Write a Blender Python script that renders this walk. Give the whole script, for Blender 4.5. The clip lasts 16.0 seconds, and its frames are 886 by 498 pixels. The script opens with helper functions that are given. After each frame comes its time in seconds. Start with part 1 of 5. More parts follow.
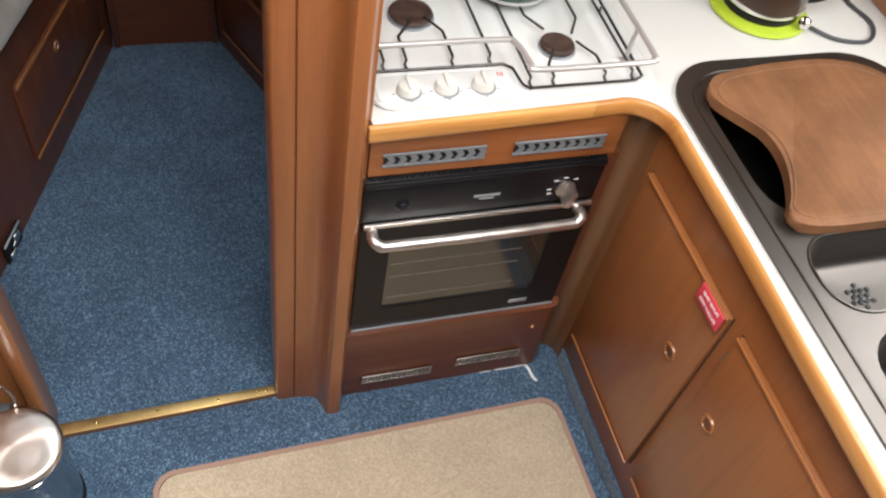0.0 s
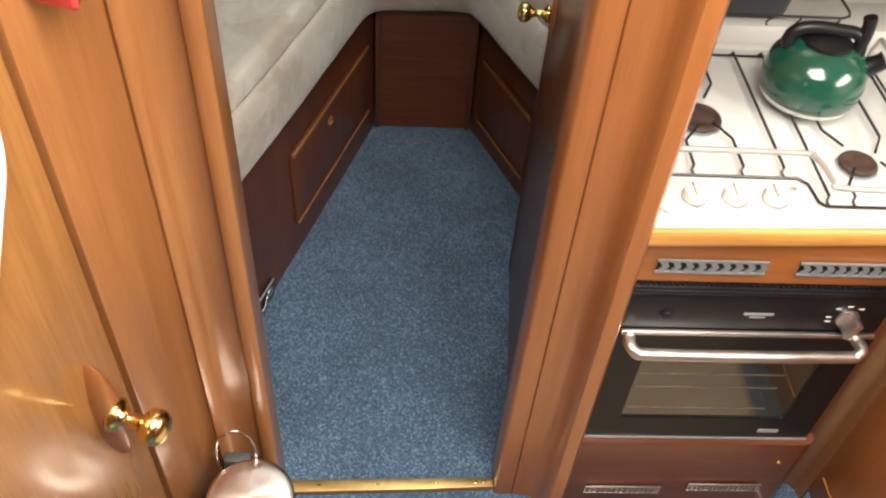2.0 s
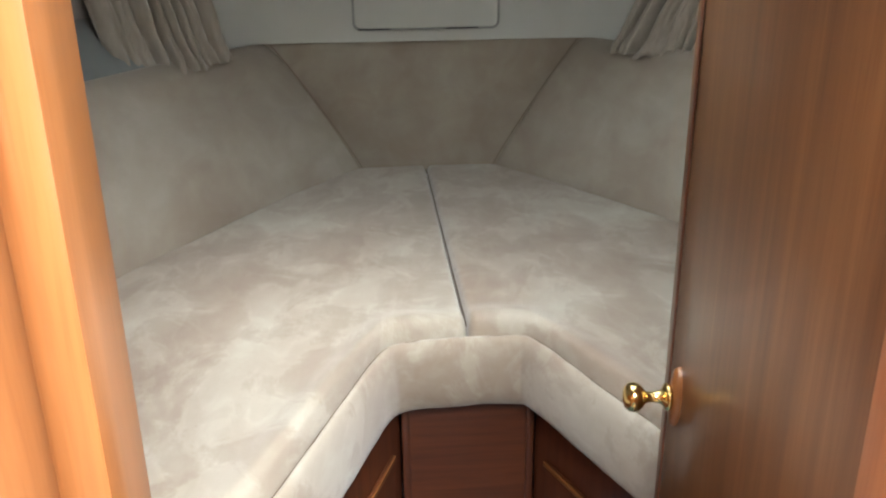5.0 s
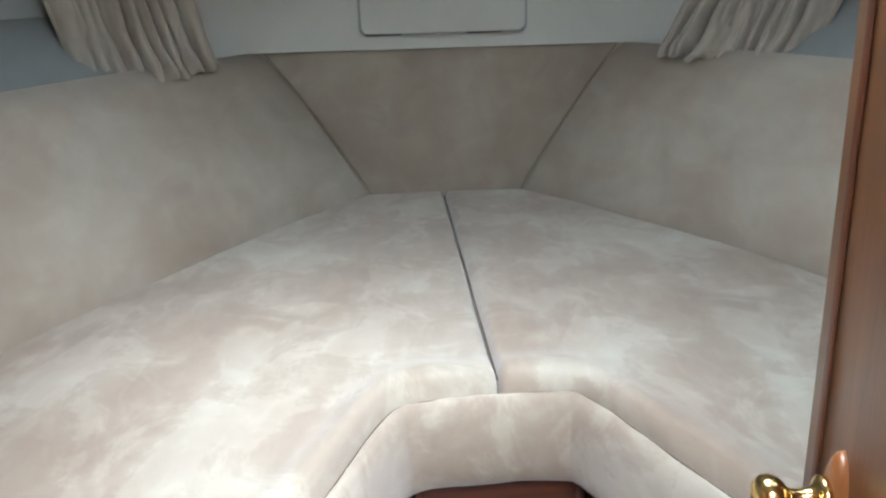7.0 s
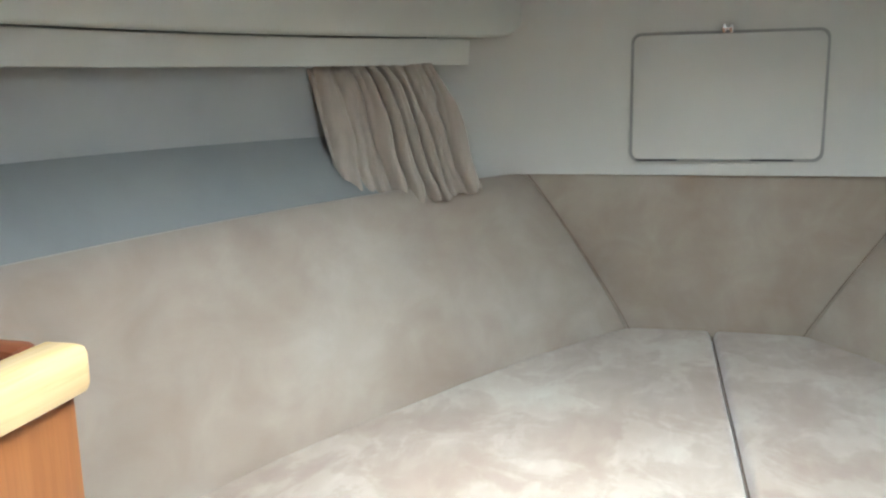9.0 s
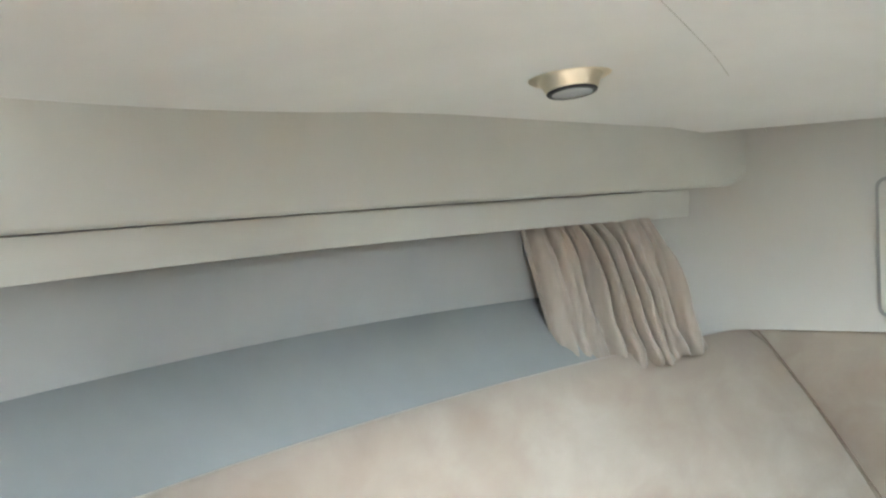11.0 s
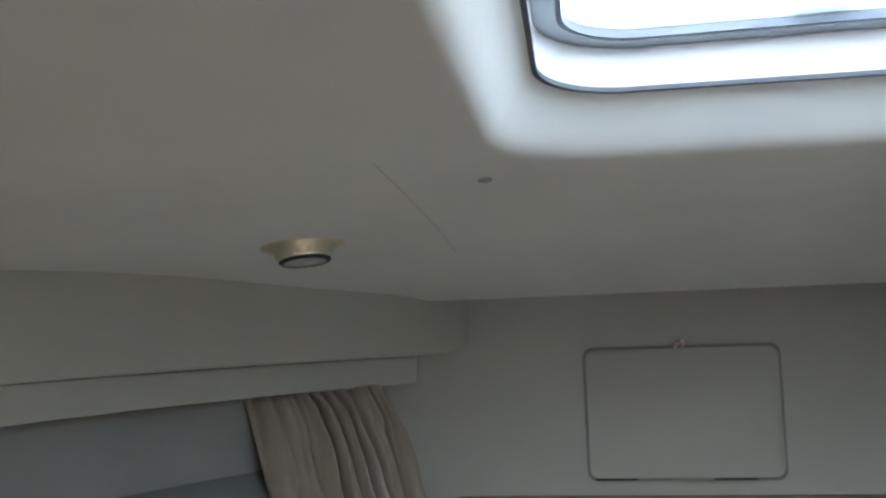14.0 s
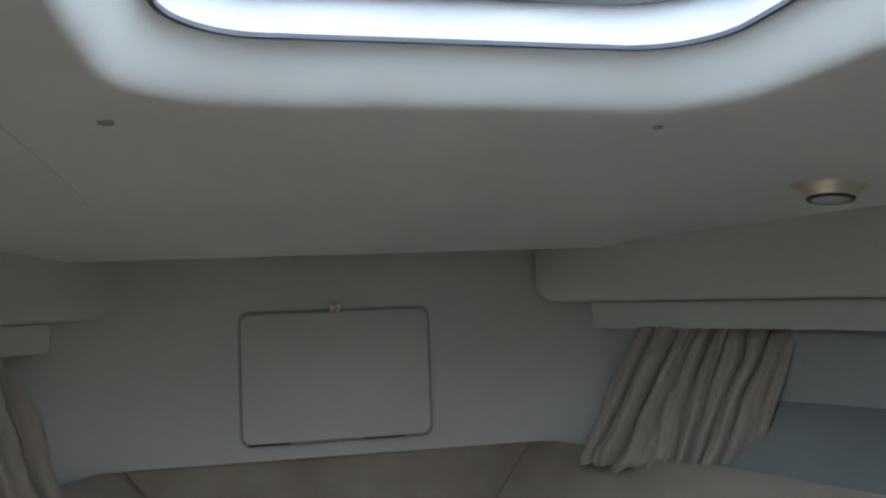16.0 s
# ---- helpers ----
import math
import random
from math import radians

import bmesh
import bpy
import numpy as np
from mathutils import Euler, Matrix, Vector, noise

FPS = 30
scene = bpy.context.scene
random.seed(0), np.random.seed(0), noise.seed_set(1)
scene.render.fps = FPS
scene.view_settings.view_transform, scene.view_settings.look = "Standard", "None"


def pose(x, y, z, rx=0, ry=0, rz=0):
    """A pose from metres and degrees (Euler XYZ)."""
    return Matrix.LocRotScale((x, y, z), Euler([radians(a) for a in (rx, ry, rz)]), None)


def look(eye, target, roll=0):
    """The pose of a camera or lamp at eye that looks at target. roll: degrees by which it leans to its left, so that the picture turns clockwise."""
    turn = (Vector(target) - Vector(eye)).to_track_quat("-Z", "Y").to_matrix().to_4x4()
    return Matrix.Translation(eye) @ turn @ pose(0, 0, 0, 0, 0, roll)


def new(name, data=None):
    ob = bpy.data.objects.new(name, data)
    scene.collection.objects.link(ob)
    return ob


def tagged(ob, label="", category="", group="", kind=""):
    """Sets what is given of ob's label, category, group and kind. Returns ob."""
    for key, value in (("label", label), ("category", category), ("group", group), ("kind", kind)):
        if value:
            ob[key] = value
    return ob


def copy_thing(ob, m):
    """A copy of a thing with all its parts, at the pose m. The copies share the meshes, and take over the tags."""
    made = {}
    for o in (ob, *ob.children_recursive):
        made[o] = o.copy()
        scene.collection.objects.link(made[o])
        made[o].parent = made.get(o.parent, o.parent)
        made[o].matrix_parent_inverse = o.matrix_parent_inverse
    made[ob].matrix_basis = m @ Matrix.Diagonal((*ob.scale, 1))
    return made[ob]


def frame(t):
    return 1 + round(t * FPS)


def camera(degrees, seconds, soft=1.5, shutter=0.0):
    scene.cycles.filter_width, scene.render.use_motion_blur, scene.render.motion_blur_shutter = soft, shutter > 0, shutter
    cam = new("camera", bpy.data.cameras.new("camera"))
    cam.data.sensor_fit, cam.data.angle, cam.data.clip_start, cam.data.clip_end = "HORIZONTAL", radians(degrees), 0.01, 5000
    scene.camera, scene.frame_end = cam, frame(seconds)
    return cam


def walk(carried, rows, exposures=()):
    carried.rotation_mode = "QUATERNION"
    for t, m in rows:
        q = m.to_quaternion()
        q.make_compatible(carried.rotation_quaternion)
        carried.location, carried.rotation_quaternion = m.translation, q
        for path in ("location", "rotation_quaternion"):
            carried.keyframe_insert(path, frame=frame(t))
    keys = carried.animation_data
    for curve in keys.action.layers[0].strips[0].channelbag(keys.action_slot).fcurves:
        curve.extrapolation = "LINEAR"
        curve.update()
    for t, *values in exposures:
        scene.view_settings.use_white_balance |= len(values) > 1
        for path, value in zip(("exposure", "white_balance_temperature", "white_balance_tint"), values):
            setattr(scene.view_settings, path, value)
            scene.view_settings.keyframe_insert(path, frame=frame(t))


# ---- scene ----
# camera: seconds, eye, point looked at, roll
cam = camera(54.7, 16.0, soft=2.3)
PATH = [
    (0, (0.1162, -0.8579, 1.7618), (0.7268, 0.4566, -0.0241), 12.7),
    (0.5, (0.1092, -0.8579, 1.7468), (0.6474, 0.4404, -0.0736), 12.4),
    (1, (0.0816, -0.8544, 1.7411), (0.521, 0.4451, -0.1046), 11.5),
    (1.5, (0.0471, -0.8452, 1.7388), (0.3151, 0.5221, -0.0909), 8.2),
    (2, (0.0011, -0.8142, 1.7238), (0.1299, 0.7601, 0.0529), 4.8),
    (2.5, (-0.0379, -0.7176, 1.6997), (0.0057, 1.112, 0.307), 2.4),
    (3, (-0.1012, -0.5957, 1.6698), (-0.0598, 1.3443, 0.437), 2.4),
    (3.5, (-0.0851, -0.5302, 1.6157), (0.0115, 1.4708, 0.4853), 2.3),
    (4, (-0.0529, -0.4094, 1.5203), (0.0172, 1.6548, 0.5094), 1.1),
    (4.2, (-0.0633, -0.4025, 1.5042), (0.0161, 1.6859, 0.5416), 0.5),
    (6.5, (-0.0725, -0.0242, 1.2914), (0.0747, 2.1528, 0.5635), -1.3),
    (7, (-0.0586, 0.0425, 1.273), (0.0242, 2.2287, 0.5646), -1.6),
    (7.5, (-0.0575, 0.1104, 1.2799), (-0.1587, 2.3081, 0.6141), -2.0),
    (8, (-0.0770, 0.1541, 1.3050), (-0.4002, 2.3598, 0.7314), -2.2),
    (8.5, (-0.0770, 0.1850, 1.3215), (-0.5451, 2.3598, 0.8142), -2.1),
    (9, (-0.0800, 0.2173, 1.3270), (-0.6624, 2.3989, 0.8797), -1.2),
    (9.5, (-0.0816, 0.2415, 1.3536), (-0.9315, 2.3449, 0.9798), -0.5),
    (11.8, (-0.2173, 0.3128, 1.4766), (-1.2592, 2.3621, 1.5065), -2.3),
    (12, (-0.2139, 0.2979, 1.4697), (-1.2006, 2.3747, 1.5594), -2.0),
    (12.5, (-0.2196, 0.2818, 1.4685), (-1.0051, 2.4345, 1.6663), -2.1),
    (13, (-0.2024, 0.314, 1.48), (-0.8314, 2.5139, 1.7135), -1.6),
    (13.5, (-0.2024, 0.3289, 1.4881), (-0.6888, 2.5656, 1.7158), -1.7),
    (14, (-0.1989, 0.3404, 1.4961), (-0.5416, 2.6048, 1.7077), -1.9),
    (14.5, (-0.184, 0.3622, 1.5007), (-0.353, 2.6473, 1.7043), -2.2),
    (15, (-0.1759, 0.3772, 1.5065), (-0.1069, 2.6692, 1.6813), -2.1),
    (15.2, (-0.169, 0.3852, 1.4961), (-0.0092, 2.6738, 1.6652), -2.2),
    (15.5, (-0.1656, 0.3852, 1.4904), (0.1357, 2.6599, 1.6433), -1.8),
    (16, (-0.1346, 0.3852, 1.4812), (0.353, 2.6312, 1.5824), -1.9),
]

EXPOSURES = [(0.0, -0.03, 6200, 10), (1.5, 0.3, 6800, 10), (2.5, 0.58, 7200, 10), (3.0, 0.5, 6700, 10), (3.5, 0.5, 6500, 10), (4.2, 0.98, 6900, 10), (6.3, 1.75, 5950, 8), (7.5, 1.9, 5900, 8), (8.0, 2.06, 5980, 8), (9.0, 2.45, 6070, 8), (9.7, 2.75, 6120, 8), (11.8, 2.98, 6050, 8), (12.4, 2.2, 6000, 8), (13.0, 1.58, 5900, 8), (14.0, 1.28, 5850, 8), (14.6, 1.05, 5800, 8), (16.0, 0.92, 5820, 8)]
walk(cam, [(t, look(e, g, r)) for t, e, g, r in PATH], EXPOSURES)

# the plan is drawn in its own units: K metres each, with the carpet at height Z0
K, Z0 = 1.15, 0.155
CX = 0.045          # centre line of the fore cabin
FZ = Z0


def w(x, y, z):
    return Vector((x * K, y * K, (z - Z0) * K))


# ---- world and lights ----
world = bpy.data.worlds.new("world")
scene.world = world
world.use_nodes = True
wn = world.node_tree
sky = wn.nodes.new("ShaderNodeTexSky")
sky.sky_type = "NISHITA"
sky.sun_disc = False
sky.sun_elevation, sky.sun_rotation = radians(67), radians(135)
wn.nodes["Background"].inputs["Strength"].default_value = 0.15
wn.links.new(sky.outputs["Color"], wn.nodes["Background"].inputs["Color"])
sun_lamp = bpy.data.lights.new("sun", "SUN")
sun_lamp.energy, sun_lamp.angle, sun_lamp.color = 0.5, radians(35), (1.0, 0.96, 0.9)
sun = new("sun", sun_lamp)
sun.matrix_world = look((0, 0, 6), (-1.8, 1.8, 0.0))


def daylight_panel(name, eye, target, sx, sy, watts, tint, spread=math.pi):
    lamp = bpy.data.lights.new(name, "AREA")
    lamp.spread = spread
    lamp.shape, lamp.size, lamp.size_y, lamp.energy, lamp.color = "RECTANGLE", sx * K, sy * K, watts, tint
    ob = new(name, lamp)
    ob.matrix_world = look(w(*eye), w(*target))
    return ob


# next three: unseen fill lamps added above and beside the galley
daylight_panel("overhead_fill", (0.25, -0.62, 1.98), (0.25, -0.60, 0.2), 0.75, 0.95, 48, (1.0, 0.97, 0.93), radians(165))
daylight_panel("starboard_fill", (1.34, -0.45, 1.42), (0.1, -0.35, 0.8), 0.85, 0.3, 17, (1.0, 0.97, 0.92))
daylight_panel("port_fill", (-0.98, -1.3, 1.45), (0.4, -0.5, 0.8), 0.9, 0.3, 4, (1.0, 0.98, 0.95))
daylight_panel("hatch_daylight", (0.080, 0.905, 1.845), (0.080, 0.93, 0.7), 0.55, 0.52, 3.4, (0.93, 0.97, 0.98))

# ---- materials ----


def material(name, base, rough=0.5, metal=0.0, coat=0.0, sheen=0.0, trans=0.0):
    m = bpy.data.materials.new(name)
    m.use_nodes = True
    b = m.node_tree.nodes["Principled BSDF"]
    b.inputs["Base Color"].default_value = (*base, 1)
    b.inputs["Roughness"].default_value = rough
    b.inputs["Metallic"].default_value = metal
    b.inputs["Coat Weight"].default_value = coat
    b.inputs["Coat Roughness"].default_value = 0.12
    b.inputs["Sheen Weight"].default_value = sheen
    b.inputs["Transmission Weight"].default_value = trans
    return m


def bsdf(m):
    return m.node_tree.nodes["Principled BSDF"]


def noise_map(m, scale, detail=3.0, stretch=(1, 1, 1), rough=0.55, distort=0.0):
    """A noise texture on the object's own coordinates; returns its factor."""
    n, l = m.node_tree.nodes, m.node_tree.links
    tc, mp, tx = n.new("ShaderNodeTexCoord"), n.new("ShaderNodeMapping"), n.new("ShaderNodeTexNoise")
    mp.inputs["Scale"].default_value = stretch
    tx.inputs["Scale"].default_value, tx.inputs["Detail"].default_value = scale, detail
    tx.inputs["Roughness"].default_value, tx.inputs["Distortion"].default_value = rough, distort
    l.new(tc.outputs["Object"], mp.inputs["Vector"])
    l.new(mp.outputs["Vector"], tx.inputs["Vector"])
    return tx.outputs["Fac"]


def ramp(m, fac, stops):
    r = m.node_tree.nodes.new("ShaderNodeValToRGB")
    el = r.color_ramp.elements
    while len(el) < len(stops):
        el.new(0.5)
    for e, (p, c) in zip(el, stops):
        e.position, e.color = p, (*c, 1)
    m.node_tree.links.new(fac, r.inputs["Fac"])
    return r.outputs["Color"]


def mix(m, a, b, fac, mode="MULTIPLY"):
    x = m.node_tree.nodes.new("ShaderNodeMix")
    x.data_type, x.blend_type = "RGBA", mode
    l = m.node_tree.links
    for sock, v in ((6, a), (7, b), (0, fac)):
        if isinstance(v, bpy.types.NodeSocket):
            l.new(v, x.inputs[sock])
        elif sock == 0:
            x.inputs[0].default_value = v
        else:
            x.inputs[sock].default_value = (*v, 1)
    return x.outputs[2]


def colour(m, socket):
    m.node_tree.links.new(socket, bsdf(m).inputs["Base Color"])


def bump(m, fac, strength, distance):
    b = m.node_tree.nodes.new("ShaderNodeBump")
    b.inputs["Strength"].default_value, b.inputs["Distance"].default_value = strength, distance
    l = m.node_tree.links
    l.new(fac, b.inputs["Height"])
    last = bsdf(m).inputs["Normal"]
    if last.is_linked:
        l.new(last.links[0].from_socket, b.inputs["Normal"])
    l.new(b.outputs["Normal"], last)


def tufts(m, scale):
    """One random value for each tuft of a pile."""
    n, l = m.node_tree.nodes, m.node_tree.links
    tc, vo, bw = n.new("ShaderNodeTexCoord"), n.new("ShaderNodeTexVoronoi"), n.new("ShaderNodeSeparateColor")
    vo.inputs["Scale"].default_value = scale
    l.new(tc.outputs["Object"], vo.inputs["Vector"])
    l.new(vo.outputs["Color"], bw.inputs["Color"])
    return bw.outputs["Red"]


def rough_by(m, fac, lo, hi):
    r = m.node_tree.nodes.new("ShaderNodeMapRange")
    r.inputs["To Min"].default_value, r.inputs["To Max"].default_value = lo, hi
    m.node_tree.links.new(fac, r.inputs["Value"])
    m.node_tree.links.new(r.outputs["Result"], bsdf(m).inputs["Roughness"])


def wood(name, dark, mid, light, axis=2, rough=0.32, coat=0.35):
    """Varnished timber with the grain along one axis."""
    m = material(name, mid, rough, coat=coat)
    st = [26.0, 26.0, 26.0]
    st[axis] = 1.3
    grain = noise_map(m, 1.6, 6.0, st, 0.62, 0.25)
    st2 = [150.0, 150.0, 150.0]
    st2[axis] = 6.0
    pores = noise_map(m, 2.2, 2.0, st2, 0.5)
    blot = noise_map(m, 2.3, 3.0)
    c = ramp(m, grain, [(0.25, dark), (0.5, mid), (0.75, light)])
    c = mix(m, c, ramp(m, pores, [(0.36, (0.66, 0.6, 0.55)), (0.5, (1, 1, 1))]), 0.22)
    c = mix(m, c, ramp(m, blot, [(0.3, (0.8, 0.76, 0.72)), (0.7, (1.08, 1.06, 1.04))]), 0.7)
    colour(m, c)
    rough_by(m, blot, rough * 0.8, rough * 1.25)
    bump(m, pores, 0.12, 0.0006)
    return m


M_WOOD = wood("varnished_mahogany", (0.212, 0.083, 0.0270), (0.275, 0.111, 0.037), (0.332, 0.140, 0.049))
M_WOOD_X = wood("varnished_mahogany_crosswise", (0.212, 0.083, 0.0270), (0.275, 0.111, 0.037), (0.332, 0.140, 0.049), 0)
M_WOOD_Y = wood("varnished_mahogany_lengthwise", (0.212, 0.083, 0.0270), (0.275, 0.111, 0.037), (0.332, 0.140, 0.049), 1)
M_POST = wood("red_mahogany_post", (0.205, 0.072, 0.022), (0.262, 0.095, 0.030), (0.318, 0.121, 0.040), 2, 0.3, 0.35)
M_RAIL = wood("red_mahogany_rail", (0.205, 0.068, 0.019), (0.262, 0.088, 0.025), (0.318, 0.112, 0.033), 0, 0.3, 0.35)
M_DOOR = wood("golden_mahogany_door", (0.245, 0.106, 0.033), (0.318, 0.145, 0.046), (0.390, 0.185, 0.062), 2, 0.24, 0.45)
M_CAB = wood("smooth_brown_mahogany", (0.212, 0.077, 0.0235), (0.250, 0.092, 0.0285), (0.288, 0.108, 0.034), 2, 0.34, 0.3)
# darker copies of the mahogany; they carry shade in their colour
M_PANEL = wood("dark_shaded_mahogany", (0.07, 0.022, 0.010), (0.115, 0.035, 0.015), (0.16, 0.05, 0.02), 2, 0.4, 0.25)
M_PANEL_X = wood("dark_shaded_mahogany_crosswise", (0.088, 0.026, 0.0105), (0.132, 0.040, 0.0145), (0.175, 0.055, 0.020), 0, 0.36, 0.25)
M_OAK = wood("honey_hardwood_edge", (0.40, 0.17, 0.040), (0.56, 0.27, 0.075), (0.68, 0.38, 0.13), 0, 0.35, 0.3)
M_OAK_Y = wood("honey_hardwood_edge_lengthwise", (0.34, 0.140, 0.033), (0.47, 0.215, 0.058), (0.58, 0.30, 0.098), 1, 0.35, 0.3)
M_OAK_CORNER = wood("dark_honey_corner_block", (0.33, 0.125, 0.028), (0.46, 0.20, 0.050), (0.56, 0.28, 0.085), 0, 0.35, 0.3)
# honey edging made paler still: bright light on it is put into the colour
M_EDGE_LIT = wood("honey_edging_lit_pale", (0.62, 0.43, 0.18), (0.74, 0.56, 0.28), (0.82, 0.68, 0.40), 1, 0.25, 0.5)
# mahogany darkened for shade on the folded door and the inside corner
M_WOOD_SHADED = wood("shade_darkened_mahogany", (0.098, 0.042, 0.0165), (0.150, 0.066, 0.025), (0.205, 0.096, 0.038), 2, 0.35, 0.3)
# lighter than the doors: the beading's highlight is put into its colour
M_BEAD = wood("mahogany_bead_highlit", (0.26, 0.097, 0.027), (0.34, 0.130, 0.037), (0.41, 0.172, 0.053), 1, 0.3, 0.4)
M_BOARD = wood("worn_chopping_board", (0.130, 0.055, 0.020), (0.158, 0.068, 0.025), (0.186, 0.083, 0.032), 1, 0.6, 0.0)
worn = noise_map(M_BOARD, 8.0, 6.0, (1, 1, 1), 0.7, 0.4)
last = bsdf(M_BOARD).inputs["Base Color"].links[0].from_socket
colour(M_BOARD, mix(M_BOARD, last, ramp(M_BOARD, worn, [(0.36, (0.78, 0.77, 0.76)), (0.5, (1.0, 1.0, 1.0)), (0.64, (1.20, 1.23, 1.25))]), 1.0))

def plain(name, base, rough, metal=0.0, coat=0.0, spread=0.06, scale=9.0):
    """A plain surface with faint smudges in colour and gloss."""
    m = material(name, base, rough, metal, coat)
    f = noise_map(m, scale, 4.0)
    lo, hi = 1 - spread, 1 + spread
    colour(m, mix(m, base, ramp(m, f, [(0.3, (lo, lo, lo)), (0.7, (hi, hi, hi))]), 1.0))
    rough_by(m, f, rough * 0.75, min(1.0, rough * 1.3))
    return m


M_CARPET = material("blue_carpet", (0.03, 0.08, 0.16), 0.95, sheen=0.25)
f1 = tufts(M_CARPET, 390)
f2 = noise_map(M_CARPET, 5, 3.0)
f3 = noise_map(M_CARPET, 130, 3.0)
c1 = ramp(M_CARPET, f1, [(0.0, (0.012, 0.029, 0.056)), (0.5, (0.032, 0.072, 0.124)), (0.8, (0.066, 0.122, 0.188)), (1.0, (0.17, 0.26, 0.35))])
c1 = mix(M_CARPET, c1, ramp(M_CARPET, f2, [(0.3, (0.66, 0.69, 0.72)), (0.7, (1.2, 1.19, 1.16))]), 0.9)
colour(M_CARPET, c1)
bump(M_CARPET, f1, 0.6, 0.003)
bump(M_CARPET, f3, 0.4, 0.004)

M_RUG = material("beige_loop_rug", (0.42, 0.30, 0.19), 0.95, sheen=0.2)
f1 = tufts(M_RUG, 360)
f2 = noise_map(M_RUG, 6, 3.0)
c1 = ramp(M_RUG, f1, [(0.0, (0.385, 0.305, 0.207)), (0.5, (0.46, 0.372, 0.258)), (1.0, (0.545, 0.452, 0.325))])
colour(M_RUG, mix(M_RUG, c1, ramp(M_RUG, f2, [(0.3, (0.88, 0.86, 0.84)), (0.7, (1.06, 1.05, 1.04))]), 0.8))
bump(M_RUG, f1, 0.6, 0.003)
M_BINDING = material("pinkish_brown_rug_binding", (0.33, 0.205, 0.150), 0.85)
bump(M_BINDING, noise_map(M_BINDING, 500, 2.0), 0.5, 0.001)

M_SUEDE = material("beige_suede_upholstery", (0.5, 0.4, 0.33), 0.92, sheen=0.45)
bsdf(M_SUEDE).inputs["Sheen Roughness"].default_value = 0.5
f1 = noise_map(M_SUEDE, 3.0, 3.0, (1, 1, 1), 0.5, 0.35)
f2 = noise_map(M_SUEDE, 9.0, 4.0, (1, 0.6, 1), 0.55, 0.6)
f3 = noise_map(M_SUEDE, 600, 2.0)
c1 = ramp(M_SUEDE, f1, [(0.32, (0.328, 0.280, 0.228)), (0.5, (0.372, 0.331, 0.274)), (0.68, (0.412, 0.386, 0.326))])
c2 = ramp(M_SUEDE, f2, [(0.38, (0.94, 0.91, 0.89)), (0.53, (1.0, 0.995, 0.99)), (0.66, (1.07, 1.09, 1.095))])
colour(M_SUEDE, mix(M_SUEDE, c1, c2, 0.8))
bump(M_SUEDE, f3, 0.25, 0.001)
bump(M_SUEDE, f1, 0.25, 0.02)

# dark brown for cords that stand for shade in the upholstery gaps
M_GAP_CORD = plain("brown_gap_shade_cord", (0.13, 0.092, 0.062), 0.9)
M_THREAD = plain("taupe_seam", (0.24, 0.19, 0.155), 0.9)

M_SEAT = M_SUEDE.copy()
M_SEAT.name = "brushed_beige_suede_seat"


def brushed(m, size, edge, amount):
    """Nap brushed both ways: pale patches with soft ragged borders, and short strokes over them."""
    patch = noise_map(m, size, 7.0, (1.0, 0.8, 1.0), 0.66, 0.55)
    stroke = noise_map(m, size * 3.1, 3.0, (1.0, 0.42, 1.0), 0.5, 1.1)
    last_ = bsdf(m).inputs["Base Color"].links[0].from_socket
    c_ = ramp(m, patch, [(0.50 - edge, (0.93, 0.89, 0.862)), (0.50, (0.99, 0.972, 0.955)), (0.50 + edge, (1.12, 1.15, 1.15))])
    c_ = mix(m, c_, ramp(m, stroke, [(0.42, (0.95, 0.925, 0.91)), (0.55, (1.0, 1.0, 1.0)), (0.63, (1.08, 1.10, 1.105))]), 0.8)
    colour(m, mix(m, last_, c_, amount))


brushed(M_SEAT, 6.2, 0.040, 0.85)
brushed(M_SUEDE, 3.4, 0.10, 0.25)

M_VINYL = material("off_white_headlining", (0.56, 0.585, 0.55), 0.6)
f1 = noise_map(M_VINYL, 260, 3.0)
f2 = noise_map(M_VINYL, 3, 3.0)
colour(M_VINYL, mix(M_VINYL, (0.56, 0.585, 0.55), ramp(M_VINYL, f2, [(0.3, (0.93, 0.93, 0.92)), (0.7, (1.03, 1.03, 1.03))]), 1.0))
bump(M_VINYL, f1, 0.12, 0.0015)
bump(M_VINYL, f2, 0.12, 0.03)
# lighter copy of the headlining: extra light on the fascia in its colour
M_FASCIA = M_VINYL.copy()
M_FASCIA.name = "headlining_lit_fascia"
f2 = noise_map(M_FASCIA, 3, 3.0)
colour(M_FASCIA, mix(M_FASCIA, (0.655, 0.680, 0.645), ramp(M_FASCIA, f2, [(0.3, (0.94, 0.94, 0.93)), (0.7, (1.03, 1.03, 1.03))]), 1.0))
# the headlining again, lightened to carry the deckhead's brightness in its colour
M_DECKHEAD = material("headlining_lit_deckhead", (0.765, 0.795, 0.780), 0.6)
f1 = noise_map(M_DECKHEAD, 260, 3.0)
f2 = noise_map(M_DECKHEAD, 3, 3.0)
colour(M_DECKHEAD, mix(M_DECKHEAD, (0.765, 0.795, 0.780), ramp(M_DECKHEAD, f2, [(0.3, (0.94, 0.935, 0.93)), (0.7, (1.02, 1.02, 1.02))]), 1.0))
bump(M_DECKHEAD, f1, 0.12, 0.0015)
bump(M_DECKHEAD, f2, 0.12, 0.03)
M_BLUEGREY = material("blue_grey_side_lining", (0.285, 0.312, 0.310), 0.65)
f1 = noise_map(M_BLUEGREY, 240, 3.0)
f2 = noise_map(M_BLUEGREY, 4, 3.0)
